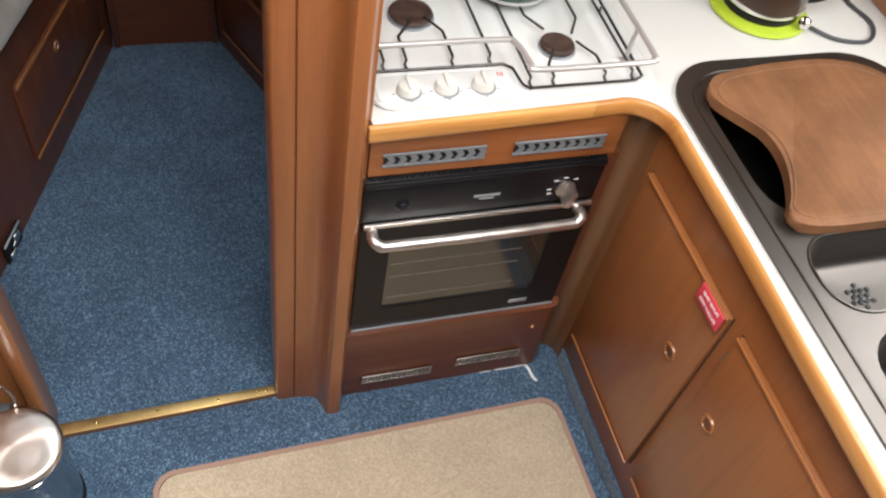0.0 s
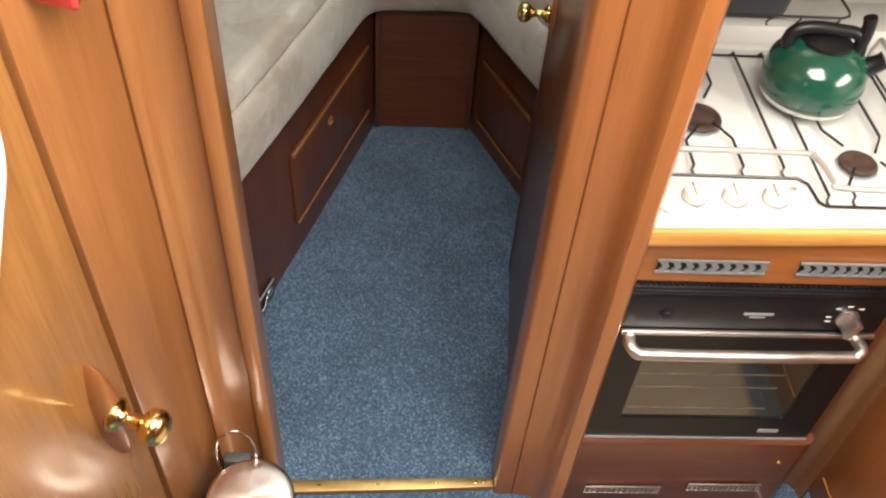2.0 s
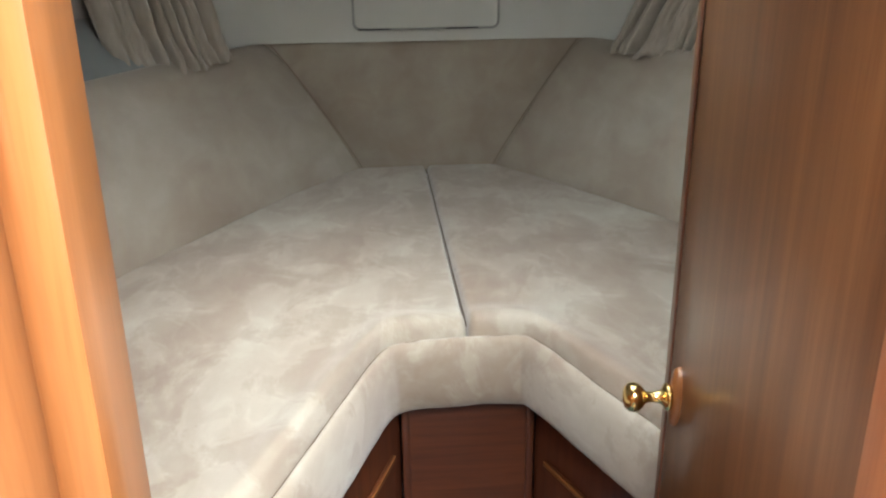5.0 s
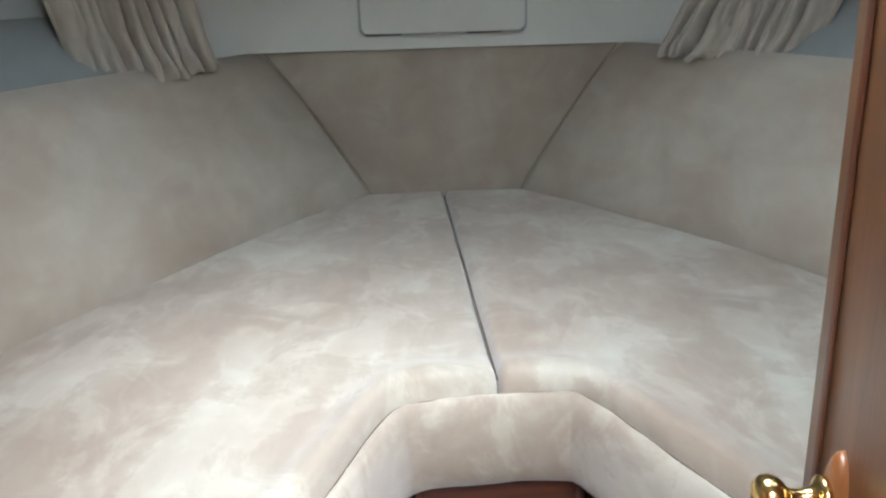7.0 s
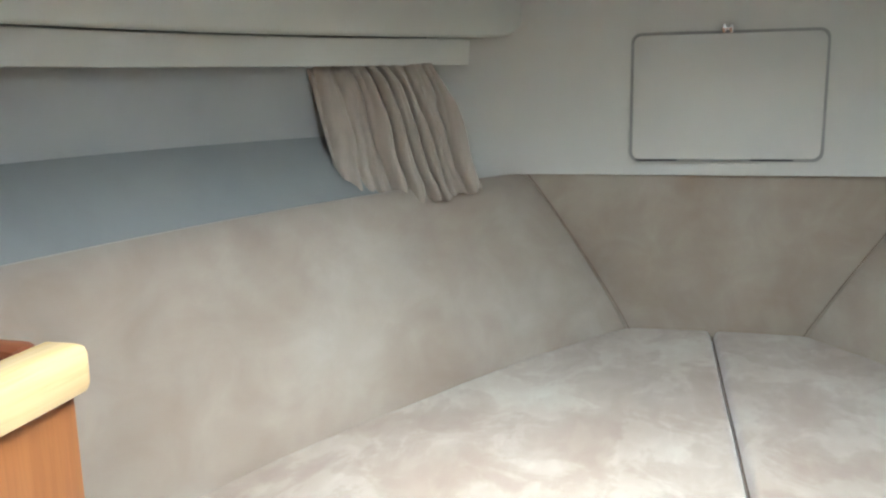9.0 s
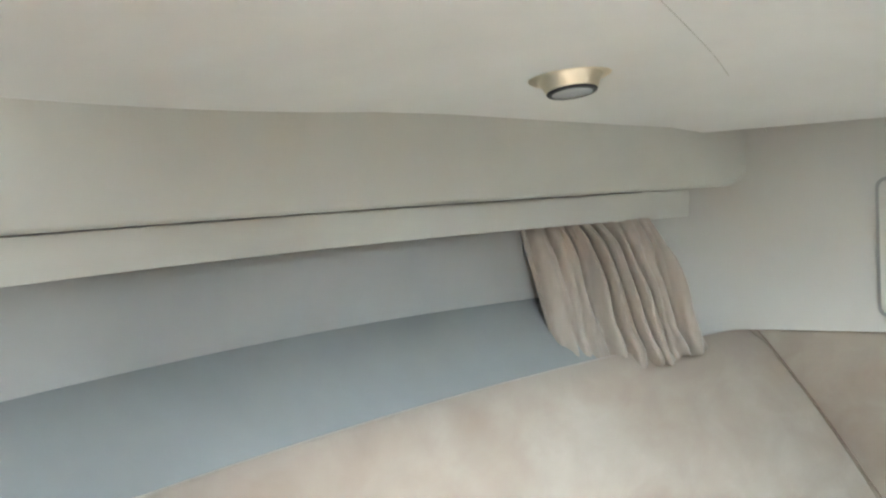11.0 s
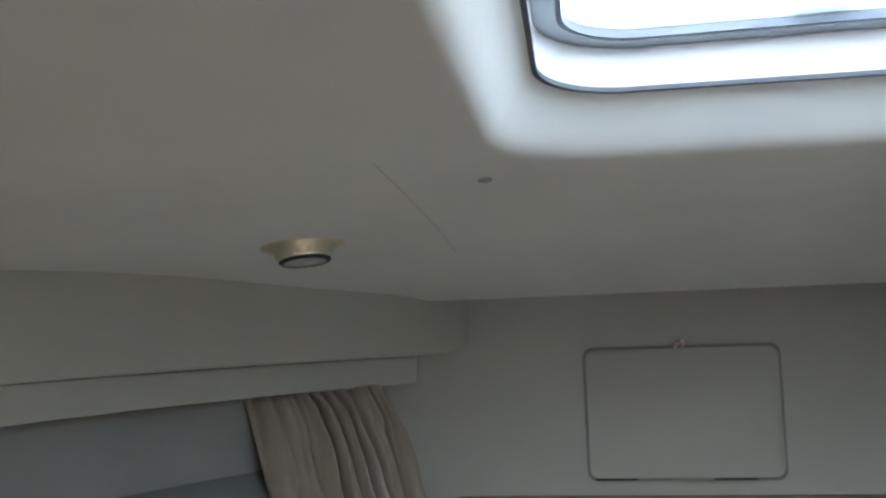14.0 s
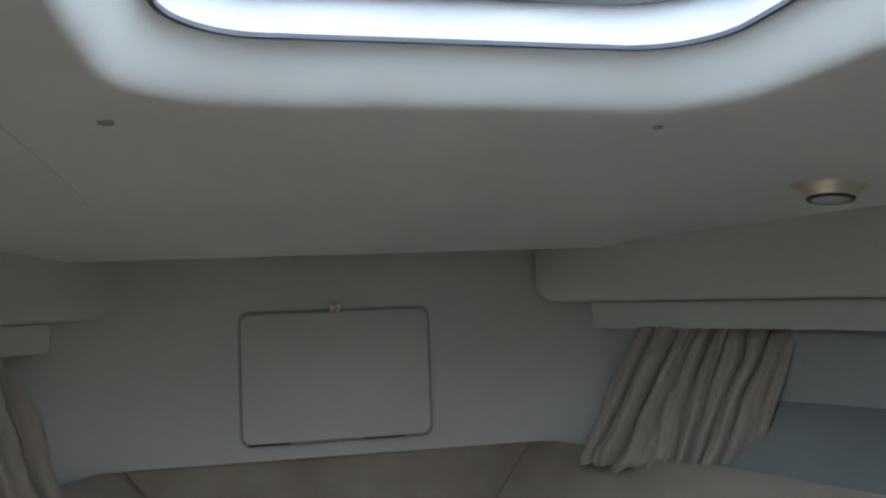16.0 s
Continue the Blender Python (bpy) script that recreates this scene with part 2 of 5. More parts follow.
colour(M_BLUEGREY, mix(M_BLUEGREY, (0.285, 0.312, 0.310), ramp(M_BLUEGREY, f2, [(0.3, (0.9, 0.91, 0.92)), (0.7, (1.05, 1.05, 1.05))]), 1.0))
bump(M_BLUEGREY, f1, 0.12, 0.0015)
M_LINING = material("grey_side_lining", (0.37, 0.395, 0.388), 0.65)
f1 = noise_map(M_LINING, 240, 3.0)
f2 = noise_map(M_LINING, 4, 3.0)
colour(M_LINING, mix(M_LINING, (0.37, 0.395, 0.388), ramp(M_LINING, f2, [(0.3, (0.9, 0.91, 0.92)), (0.7, (1.05, 1.05, 1.05))]), 1.0))
bump(M_LINING, f1, 0.12, 0.0015)
M_CURTAIN = material("taupe_curtain_cloth", (0.34, 0.285, 0.235), 0.85, sheen=0.2)
f1 = noise_map(M_CURTAIN, 45, 3.0, (1, 1, 0.2))
colour(M_CURTAIN, ramp(M_CURTAIN, f1, [(0.3, (0.375, 0.342, 0.292)), (0.7, (0.445, 0.406, 0.346))]))
bump(M_CURTAIN, noise_map(M_CURTAIN, 900, 2.0), 0.3, 0.0006)


M_BRASS = plain("polished_brass", (0.80, 0.58, 0.24), 0.14, 1.0)
M_PALEBRASS = plain("pale_lacquered_brass", (0.86, 0.79, 0.64), 0.34, 1.0)
M_BRASS_STRIP = plain("worn_brass_strip", (0.74, 0.50, 0.20), 0.38, 1.0, 0.0, 0.15, 30)
M_CHROME = plain("chromed_steel", (0.72, 0.70, 0.67), 0.16, 1.0)
M_ROD = plain("grey_steel_rod", (0.52, 0.50, 0.48), 0.3, 0.6)
M_SATIN = plain("satin_steel", (0.70, 0.65, 0.61), 0.36, 1.0, 0, 0.05, 30)
M_DULL = plain("tarnished_grille", (0.30, 0.26, 0.23), 0.5, 0.8, 0, 0.2, 40)
M_STEEL = material("brushed_stainless_steel", (0.115, 0.104, 0.095), 0.4, 1.0)
f1 = noise_map(M_STEEL, 3.0, 4.0, (180, 4, 4))
f2 = noise_map(M_STEEL, 7.0, 4.0)
rough_by(M_STEEL, f2, 0.32, 0.52)
bump(M_STEEL, f1, 0.06, 0.0004)
M_LID = material("brushed_bin_lid", (0.74, 0.67, 0.60), 0.34, 1.0)
bsdf(M_LID).inputs["Anisotropic"].default_value = 0.85
spun = M_LID.node_tree.nodes.new("ShaderNodeTangent")
spun.direction_type, spun.axis = "RADIAL", "Z"
M_LID.node_tree.links.new(spun.outputs["Tangent"], bsdf(M_LID).inputs["Tangent"])
M_BINBODY = plain("polished_steel_bin_body", (0.50, 0.51, 0.53), 0.18, 1.0)
M_ENAMEL = plain("white_enamel", (0.57, 0.57, 0.545), 0.22, 0, 0.3, 0.02)
M_LAMINATE = plain("white_laminate", (0.53, 0.52, 0.485), 0.38, 0, 0, 0.03, 5)
M_KNOB = plain("cream_plastic", (0.56, 0.545, 0.49), 0.4)
M_VENT = plain("pressed_steel_grille", (0.22, 0.235, 0.245), 0.42, 0.5, 0, 0.08, 30)
M_BLACK = plain("black_enamel", (0.006, 0.006, 0.007), 0.38, 0, 0.0, 0.2)
bsdf(M_BLACK).inputs["Specular IOR Level"].default_value = 0.3
M_IRON = plain("brown_burner_iron", (0.060, 0.035, 0.026), 0.55, 0.3, 0, 0.35, 60)
M_WIRE = plain("dark_wire", (0.035, 0.032, 0.030), 0.4, 0.6)
M_OVENGLASS = material("smoked_oven_glass", (0.030, 0.026, 0.018), 0.05, 0, 0.6)
bsdf(M_OVENGLASS).inputs["IOR"].default_value = 1.7
M_GREEN = plain("dark_green_enamel", (0.006, 0.056, 0.034), 0.16, 0, 0.5, 0.15)
M_RED = plain("red_plastic", (0.62, 0.050, 0.052), 0.35, 0, 0.1, 0.04)
M_REDSIGN = plain("red_engraved_plate", (0.60, 0.05, 0.075), 0.4)
M_WHITE = plain("white_plastic", (0.80, 0.80, 0.80), 0.35, 0, 0, 0.03)
M_LABEL = plain("white_label", (0.76, 0.76, 0.74), 0.5, 0, 0, 0.04, 20)
M_PRINT = plain("grey_print_and_shade", (0.18, 0.18, 0.19), 0.6)
M_MAGENTA = plain("magenta_print", (0.45, 0.02, 0.16), 0.5)
M_TAPE = plain("grey_webbing_tab", (0.085, 0.095, 0.105), 0.75)
M_ALU = plain("grey_aluminium_frame", (0.50, 0.53, 0.56), 0.4, 0.7)
M_HATCH = plain("pale_blue_grey_hatch_frame", (0.46, 0.53, 0.60), 0.3, 0.25)
M_GEL = plain("white_gelcoat", (0.78, 0.79, 0.80), 0.3, 0, 0, 0.02)
M_SEAL = plain("dark_rubber_seal", (0.05, 0.055, 0.065), 0.7)
M_LENS = plain("grey_lamp_glass", (0.46, 0.49, 0.52), 0.12, 0, 0.5)
M_LIME = plain("lime_green_plastic", (0.36, 0.46, 0.03), 0.4)
M_CORD = plain("dark_cord", (0.04, 0.042, 0.045), 0.5)
M_GROOVE = plain("shadow_gap_black", (0.03, 0.03, 0.03), 0.8)
M_TRIM = plain("blue_grey_hatch_trim", (0.17, 0.20, 0.245), 0.5)
M_GASKET = plain("dark_blue_grey_gasket", (0.10, 0.115, 0.14), 0.7)
M_HAZED = material("hazed_see_through_plastic", (0.78, 0.81, 0.84), 0.6, trans=0.9)
M_GLASS = material("hazy_acrylic", (0.97, 0.99, 1.0), 0.45, trans=1.0)
bsdf(M_GLASS).inputs["IOR"].default_value = 1.1
M_KGLASS = material("kettle_glass", (0.9, 0.92, 0.92), 0.03, trans=1.0)
bsdf(M_KGLASS).inputs["IOR"].default_value = 1.3

# ---- mesh helpers ----


def finish(bm, angle=40):
    """A mesh in metres from a bmesh in plan units."""
    bmesh.ops.recalc_face_normals(bm, faces=bm.faces)
    me = bpy.data.meshes.new("mesh")
    bm.to_mesh(me)
    bm.free()
    me.polygons.foreach_set("use_smooth", [True] * len(me.polygons))
    me.set_sharp_from_angle(angle=radians(angle))
    return me


ORIGIN = {}


def put(name, bm, mat, origin, parent=None, angle=40):
    bm.transform(Matrix.Translation(-origin) @ Matrix.Scale(K, 4) @ Matrix.Translation((0, 0, -Z0)))
    ob = new(name, finish(bm, angle))
    ob.data.name = name
    ob.data.materials.append(mat)
    if parent:
        ob.parent = parent
    else:
        ob.location = origin
    ORIGIN[ob] = origin
    return ob


def solo(name, bm, mat, at, label, category, group="", kind="", angle=40):
    return tagged(put(name, bm, mat, w(*at), None, angle), label, category, group, kind)


def thing(name, at, label, category, group="", kind=""):
    ob = new(name)
    ob.location = w(*at)
    ob.empty_display_size = 0.05
    ORIGIN[ob] = w(*at)
    return tagged(ob, label, category, group, kind)


def part(name, bm, mat, parent, label="", angle=40):
    ob = put(name, bm, mat, ORIGIN[parent], parent, angle)
    if label:
        tagged(ob, label)
    return ob


def box(x0, x1, y0, y1, z0, z1, bev=0.0, seg=2):
    bm = bmesh.new()
    bmesh.ops.create_cube(bm, size=1)
    for v in bm.verts:
        v.co = ((x0 + x1) / 2 + v.co.x * (x1 - x0), (y0 + y1) / 2 + v.co.y * (y1 - y0), (z0 + z1) / 2 + v.co.z * (z1 - z0))
    if bev:
        bmesh.ops.bevel(bm, geom=bm.edges[:], offset=bev, segments=seg, affect="EDGES", profile=0.5)
    return bm


def join(*bms):
    out = bmesh.new()
    for b in bms:
        me = bpy.data.meshes.new("tmp")
        b.to_mesh(me)
        b.free()
        out.from_mesh(me)
        bpy.data.meshes.remove(me)
    return out


def moved(bm, m):
    bm.transform(m)
    return bm


def prism(pts, z0, z1, bev=0.0, seg=2):
    """An upright prism over a plan outline."""
    bm = bmesh.new()
    lo = [bm.verts.new((x, y, z0)) for x, y in pts]
    hi = [bm.verts.new((x, y, z1)) for x, y in pts]
    n = len(pts)
    bm.faces.new(lo[::-1])
    bm.faces.new(hi)
    for i in range(n):
        bm.faces.new((lo[i], lo[(i + 1) % n], hi[(i + 1) % n], hi[i]))
    if bev:
        caps = [e for e in bm.edges if abs(e.verts[0].co.z - e.verts[1].co.z) < 1e-6]
        bmesh.ops.bevel(bm, geom=caps, offset=bev, segments=seg, affect="EDGES", profile=0.5)
    return bm


def rrect(x0, x1, y0, y1, r, n=6):
    """A rectangle with round corners, as a list of points."""
    pts = []
    for cx, cy, a in ((x1 - r, y1 - r, 0), (x0 + r, y1 - r, 90), (x0 + r, y0 + r, 180), (x1 - r, y0 + r, 270)):
        for i in range(n + 1):
            b = radians(a + 90 * i / n)
            pts.append((cx + r * math.cos(b), cy + r * math.sin(b)))
    return pts


def ring_prism(outer, inner, z0, z1, bev=0.0):
    """A frame between two outlines with the same number of points."""
    bm = bmesh.new()
    n = len(outer)
    rows = [[bm.verts.new((x, y, z)) for x, y in o] for o, z in ((outer, z0), (outer, z1), (inner, z1), (inner, z0))]
    for k in range(4):
        a, b = rows[k], rows[(k + 1) % 4]
        for i in range(n):
            bm.faces.new((a[i], a[(i + 1) % n], b[(i + 1) % n], b[i]))
    if bev:
        rim = [e for e in bm.edges if abs(e.verts[0].co.z - e.verts[1].co.z) < 1e-6 and e.calc_face_angle(0) > 1.2]
        bmesh.ops.bevel(bm, geom=rim, offset=bev, segments=2, affect="EDGES", profile=0.5)
    return bm


def lathe(profile, n=28, m=None):
    """A turned body about z from (radius, height) pairs, closed at the ends, at the pose m."""
    bm = bmesh.new()
    rows = []
    for r, z in profile:
        rows.append([bm.verts.new((r * math.cos(2 * math.pi * i / n), r * math.sin(2 * math.pi * i / n), z)) for i in range(n)])
    for a, b in zip(rows, rows[1:]):
        for i in range(n):
            bm.faces.new((a[i], a[(i + 1) % n], b[(i + 1) % n], b[i]))
    bm.faces.new(rows[0][::-1])
    bm.faces.new(rows[-1])
    if m:
        bm.transform(m)
    return bm


def smooth_path(pts, per=8):
    """A Catmull-Rom path through the points."""
    p = [Vector(q) for q in pts]
    p = [p[0] * 2 - p[1]] + p + [p[-1] * 2 - p[-2]]
    out = []
    for i in range(1, len(p) - 2):
        a, b, c, d = p[i - 1:i + 3]
        for j in range(per):
            t = j / per
            out.append(0.5 * (2 * b + (c - a) * t + (2 * a - 5 * b + 4 * c - d) * t * t + (3 * b - a - 3 * c + d) * t ** 3))
    return out + [p[-2]]


def tube(pts, r, n=8, smooth=0):
    """A round bar along a path."""
    p = smooth_path(pts, smooth) if smooth else [Vector(q) for q in pts]
    bm = bmesh.new()
    rows = []
    side = None
    for i, q in enumerate(p):
        d = (p[min(i + 1, len(p) - 1)] - p[max(i - 1, 0)]).normalized()
        if side is None:
            side = d.orthogonal().normalized()
        side = (side - d * side.dot(d)).normalized()
        up = d.cross(side)
        rows.append([bm.verts.new(q + r * (math.cos(2 * math.pi * k / n) * side + math.sin(2 * math.pi * k / n) * up)) for k in range(n)])
    for a, b in zip(rows, rows[1:]):
        for k in range(n):
            bm.faces.new((a[k], a[(k + 1) % n], b[(k + 1) % n], b[k]))
    bm.faces.new(rows[0][::-1])
    bm.faces.new(rows[-1])
    return bm


def shell(front, back):
    """A closed body between two grids of points of one size."""
    bm = bmesh.new()
    f = [[bm.verts.new(p) for p in row] for row in front]
    b = [[bm.verts.new(p) for p in row] for row in back]
    nu, nv = len(f), len(f[0])
    for i in range(nu - 1):
        for j in range(nv - 1):
            bm.faces.new((f[i][j], f[i + 1][j], f[i + 1][j + 1], f[i][j + 1]))
            bm.faces.new((b[i][j], b[i][j + 1], b[i + 1][j + 1], b[i + 1][j]))
    for i in range(nu - 1):
        bm.faces.new((f[i][0], b[i][0], b[i + 1][0], f[i + 1][0]))
        bm.faces.new((f[i][-1], f[i + 1][-1], b[i + 1][-1], b[i][-1]))
    for j in range(nv - 1):
        bm.faces.new((f[0][j], f[0][j + 1], b[0][j + 1], b[0][j]))
        bm.faces.new((f[-1][j], b[-1][j], b[-1][j + 1], f[-1][j + 1]))
    return bm


def sweep(section, path, up=Vector((0, 0, 1))):
    """A profile of (sideways, up) points carried along a level path; sideways is to the left of the way."""
    bm = bmesh.new()
    rows = []
    for i, q in enumerate(path):
        d = (Vector(path[min(i + 1, len(path) - 1)]) - Vector(path[max(i - 1, 0)])).normalized()
        left = up.cross(d).normalized()
        rows.append([bm.verts.new(Vector(q) + left * a + up * b) for a, b in section])
    n = len(section)
    for a, b in zip(rows, rows[1:]):
        for k in range(n):
            bm.faces.new((a[k], a[(k + 1) % n], b[(k + 1) % n], b[k]))
    bm.faces.new(rows[0][::-1])
    bm.faces.new(rows[-1])
    return bm


def lettering(text, size, mat, m, parent, name="lettering"):
    """Raised letters of the built-in font, as a mesh, at a pose in metres relative to the parent's origin."""
    cu = bpy.data.curves.new(name, "FONT")
    cu.body, cu.size, cu.extrude, cu.align_x, cu.align_y = text, size, 0.0004, "CENTER", "CENTER"
    tmp = bpy.data.objects.new("tmp_text", cu)
    me = bpy.data.meshes.new_from_object(tmp)
    bpy.data.objects.remove(tmp)
    me.transform(m)
    ob = new(name, me)
    me.materials.clear()
    me.materials.append(mat)
    ob.parent = parent
    return ob

# ---- plan curves of the fore cabin: half-breadths from the centre line against y ----


def curve(points, deg=3):
    ys, hs = zip(*points)
    co = np.polyfit(ys, hs, deg)
    return lambda y: float(np.polyval(co, y))


H_SEAT = curve([(2.27, 0.195), (1.81, 0.49), (1.52, 0.65), (1.3, 0.775), (0.9, 0.90), (0.5, 0.97), (0.1, 1.0)])
H_BACK = curve([(2.265, 0.447), (1.84, 0.70), (1.53, 0.80), (1.33, 0.87), (1.03, 0.955), (0.7, 1.02), (0.4, 1.05), (0.1, 1.06)])
H_RAIL = curve([(2.2, 0.50), (2.1, 0.592), (1.83, 0.82), (1.5, 0.98), (1.04, 1.09), (0.5, 1.14), (0.1, 1.16)])
SEAT_Z, BACK_Z, RAIL_Z = 0.70, 1.082, 1.34
BOW_Y = 2.265


def ceiling_z(x, y):
    side = 1.548 - 0.038 * max(0.0, (y - 1.6) / 0.6) ** 1.3
    b = max(0.45, H_RAIL(y))
    return side + 0.08 * (b * b - (x - CX) ** 2)


def both(x, s):
    """A half-breadth on one side: s is -1 or 1."""
    return CX + s * x


# ---- setting ----
floor = solo("floor", box(-1.3, 1.5, -2.7, 2.35, FZ - 0.05, FZ), M_CARPET, (0, 0, FZ), "blue short-pile carpet covering the cabin sole", "floor", kind="structure")

# left side of the doorway, a frame board along the bulkhead with mouldings
jamb_outline = [(-0.200, 0.070), (-0.200, 0.123), (-0.205, 0.128), (-0.285, 0.128), (-0.2855, 0.1185), (-0.310, 0.085), (-0.298, 0.060), (-0.288, 0.052), (-0.279, 0.056),
                (-0.275, 0.066), (-0.262, 0.079), (-0.238, 0.081), (-0.2275, 0.0815), (-0.2262, 0.087), (-0.2240, 0.087), (-0.2228, 0.068), (-0.219, 0.0655), (-0.206, 0.0655)]
solo("door_jamb", prism(jamb_outline, FZ, 1.95), M_WOOD, (-0.25, 0.09, FZ), "varnished mahogany door jamb with a rounded bead", "door frame", kind="structure", angle=50)
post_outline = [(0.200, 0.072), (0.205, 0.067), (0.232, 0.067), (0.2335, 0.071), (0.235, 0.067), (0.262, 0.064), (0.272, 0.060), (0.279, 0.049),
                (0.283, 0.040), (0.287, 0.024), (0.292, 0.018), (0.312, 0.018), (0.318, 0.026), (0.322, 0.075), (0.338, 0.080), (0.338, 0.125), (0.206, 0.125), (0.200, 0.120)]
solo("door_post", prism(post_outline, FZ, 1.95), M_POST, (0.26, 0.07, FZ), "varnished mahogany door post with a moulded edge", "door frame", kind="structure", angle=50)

# side wall of the passage, set at a slant: frame board, then a closed door
SW_DIR = Vector((-0.3159, -0.9488, 0.0))
SW_NRM = Vector((0.9488, -0.3159, 0.0))


def side(u, d, z):
    """A point on the slanted side wall: u along it from the corner, d out of it."""
    p = Vector((-0.290, 0.062, z)) + SW_DIR * u + SW_NRM * d
    return p


def side_box(u0, u1, d0, d1, z0, z1, bev=0.0):
    bm = box(u0, u1, d0, d1, z0, z1, bev)
    for v in bm.verts:
        v.co = side(v.co.x, v.co.y, v.co.z)
    return bm


solo("wall_port", side_box(0.0, 0.138, -0.06, 0.0, FZ, 1.95, 0.003), M_WOOD, (-0.3, 0.0, FZ), "varnished mahogany frame board beside a door", "wall", kind="structure")
door_side = thing("door_1", side(0.4, 0, FZ), "closed varnished mahogany door with a brass knob", "door", kind="structure")
part("leaf", side_box(0.1435, 0.78, -0.055, -0.004, FZ + 0.01, 1.88, 0.005), M_DOOR, door_side)
part("bead", side_box(0.1385, 0.1430, -0.05, -0.012, FZ, 1.9), M_PANEL, door_side)
solo("wall_port_aft", side_box(0.785, 2.3, -0.06, 0.0, FZ, 1.95), M_WOOD, side(1.5, 0, FZ), "varnished mahogany panelling", "wall", kind="structure")


def knob_set(parent, m, wide, tall, thick=0.009, mat=M_WOOD):
    """A turned brass knob on an oval wooden backplate; m sets its foot, with the axis along z and the long way along y."""
    n = 40
    prof = [(1.0, 0.0), (1.0, 0.35), (0.9, 0.8), (0.62, 1.0)]
    bm = bmesh.new()
    rows = []
    for r, h in prof:
        row = []
        for i in range(n):
            a = 2 * math.pi * i / n
            ca, sa = math.cos(a), math.sin(a)
            row.append(bm.verts.new((wide * r * math.copysign(abs(ca) ** 1.5, ca), tall * r * sa, thick * h)))
        rows.append(row)
    for a, b in zip(rows, rows[1:]):
        for i in range(n):
            bm.faces.new((a[i], a[(i + 1) % n], b[(i + 1) % n], b[i]))
    bm.faces.new(rows[-1])
    bm.transform(m)
    plate = part("backplate", bm, mat, parent, "pointed oval wooden backplate", 60)
    prof = [(0.0135, 0.009), (0.0150, 0.011), (0.0150, 0.0135), (0.0125, 0.0155), (0.0085, 0.0175), (0.0066, 0.021), (0.0058, 0.027), (0.0060, 0.033), (0.0078, 0.036),
            (0.0115, 0.0385), (0.0148, 0.0425), (0.0160, 0.0475), (0.0150, 0.0525), (0.0112, 0.0565), (0.0050, 0.0585), (0.0015, 0.0588)]
    part("knob", lathe(prof, 32, m), M_BRASS, parent, "polished turned brass knob", 60)


m = Matrix.Translation(side(0.192, -0.004, 0.722)) @ Matrix(((SW_DIR.x, 0, SW_NRM.x, 0), (SW_DIR.y, 0, SW_NRM.y, 0), (0, 1, 0, 0), (0, 0, 0, 1)))
knob_set(door_side, m @ Matrix.Scale(1.5, 4), 0.011, 0.066, 0.014, M_POST)

# the fore-cabin door, folded back inside against the partition
door_fore = thing("door_2", (0.25, 0.4, FZ), "open varnished mahogany door with a brass knob", "door", kind="structure")
d0, d1 = Vector((0.228, 0.128, 0)), Vector((0.272, 0.655, 0))
LD = (d1 - d0).normalized()
LN = Vector((-LD.y, LD.x, 0))


def leaf_box(u0, u1, n0, n1, z0, z1, bev=0.0):
    bm = box(u0, u1, n0, n1, z0, z1, bev)
    for v in bm.verts:
        v.co = d0 + LD * v.co.x + LN * v.co.y + Vector((0, 0, v.co.z))
    return bm


# leaf in darkened wood: the shade on it is in the colour
part("leaf", leaf_box(0.0, 0.531, -0.026, 0.0, FZ + 0.015, 1.565, 0.006), M_WOOD_SHADED, door_fore)
part("edge_bead", leaf_box(0.497, 0.506, 0.0005, 0.003, FZ + 0.02, 1.56, 0.001), M_PANEL, door_fore)
m = Matrix.Translation(d0 + LD * 0.458 + Vector((0, 0, 0.874))) @ Matrix(((LD.x, 0, LN.x, 0), (LD.y, 0, LN.y, 0), (0, 1, 0, 0), (0, 0, 0, 1)))
knob_set(door_fore, m @ Matrix.Scale(1.12, 4), 0.013, 0.036)
part("hinge", leaf_box(0.010, 0.020, -0.001, 0.0015, 1.36, 1.42, 0.0005), M_WIRE, door_fore, "small dark butt hinge")

# threshold
sill = thing("door_sill", (0, 0.085, FZ), "worn brass-capped wooden door threshold", "threshold", kind="structure")
part("riser", prism([(-0.199, 0.059), (0.199, 0.0745), (0.199, 0.0915), (-0.199, 0.0815)], FZ, FZ + 0.016, 0.001), M_WOOD_X, sill)
part("brass_strip", prism([(-0.199, 0.057), (0.199, 0.0725), (0.199, 0.091), (-0.199, 0.081)], FZ + 0.0162, FZ + 0.0185, 0.0008), M_BRASS_STRIP, sill)
for x in (-0.13, -0.02, 0.09, 0.165, 0.18):
    part("screw", lathe([(0.0028, FZ + 0.0185), (0.0028, FZ + 0.0192), (0.0018, FZ + 0.0196)], 12, Matrix.Translation((x, 0.0756 + 0.032 * x, 0))), M_BRASS, sill)

# partition between galley and fore cabin, aft bulkhead of the cabin, galley walls, deckhead
solo("wall_partition", box(0.310, 0.336, 0.126, 0.62, FZ, 1.66), M_WOOD_Y, (0.32, 0.4, FZ), "varnished mahogany partition between galley and cabin", "wall", kind="structure")
solo("wall_galley_fore", box(0.337, 1.42, 0.60, 0.64, FZ, 1.95), M_LAMINATE, (0.9, 0.62, FZ), "white laminate wall behind the galley worktop", "wall", kind="structure")
solo("wall_fore_bulkhead", box(-1.25, -0.287, 0.119, 0.15, FZ, 1.95), M_WOOD_X, (-0.8, 0.13, FZ), "mahogany bulkhead at the cabin's aft end", "wall", kind="structure")
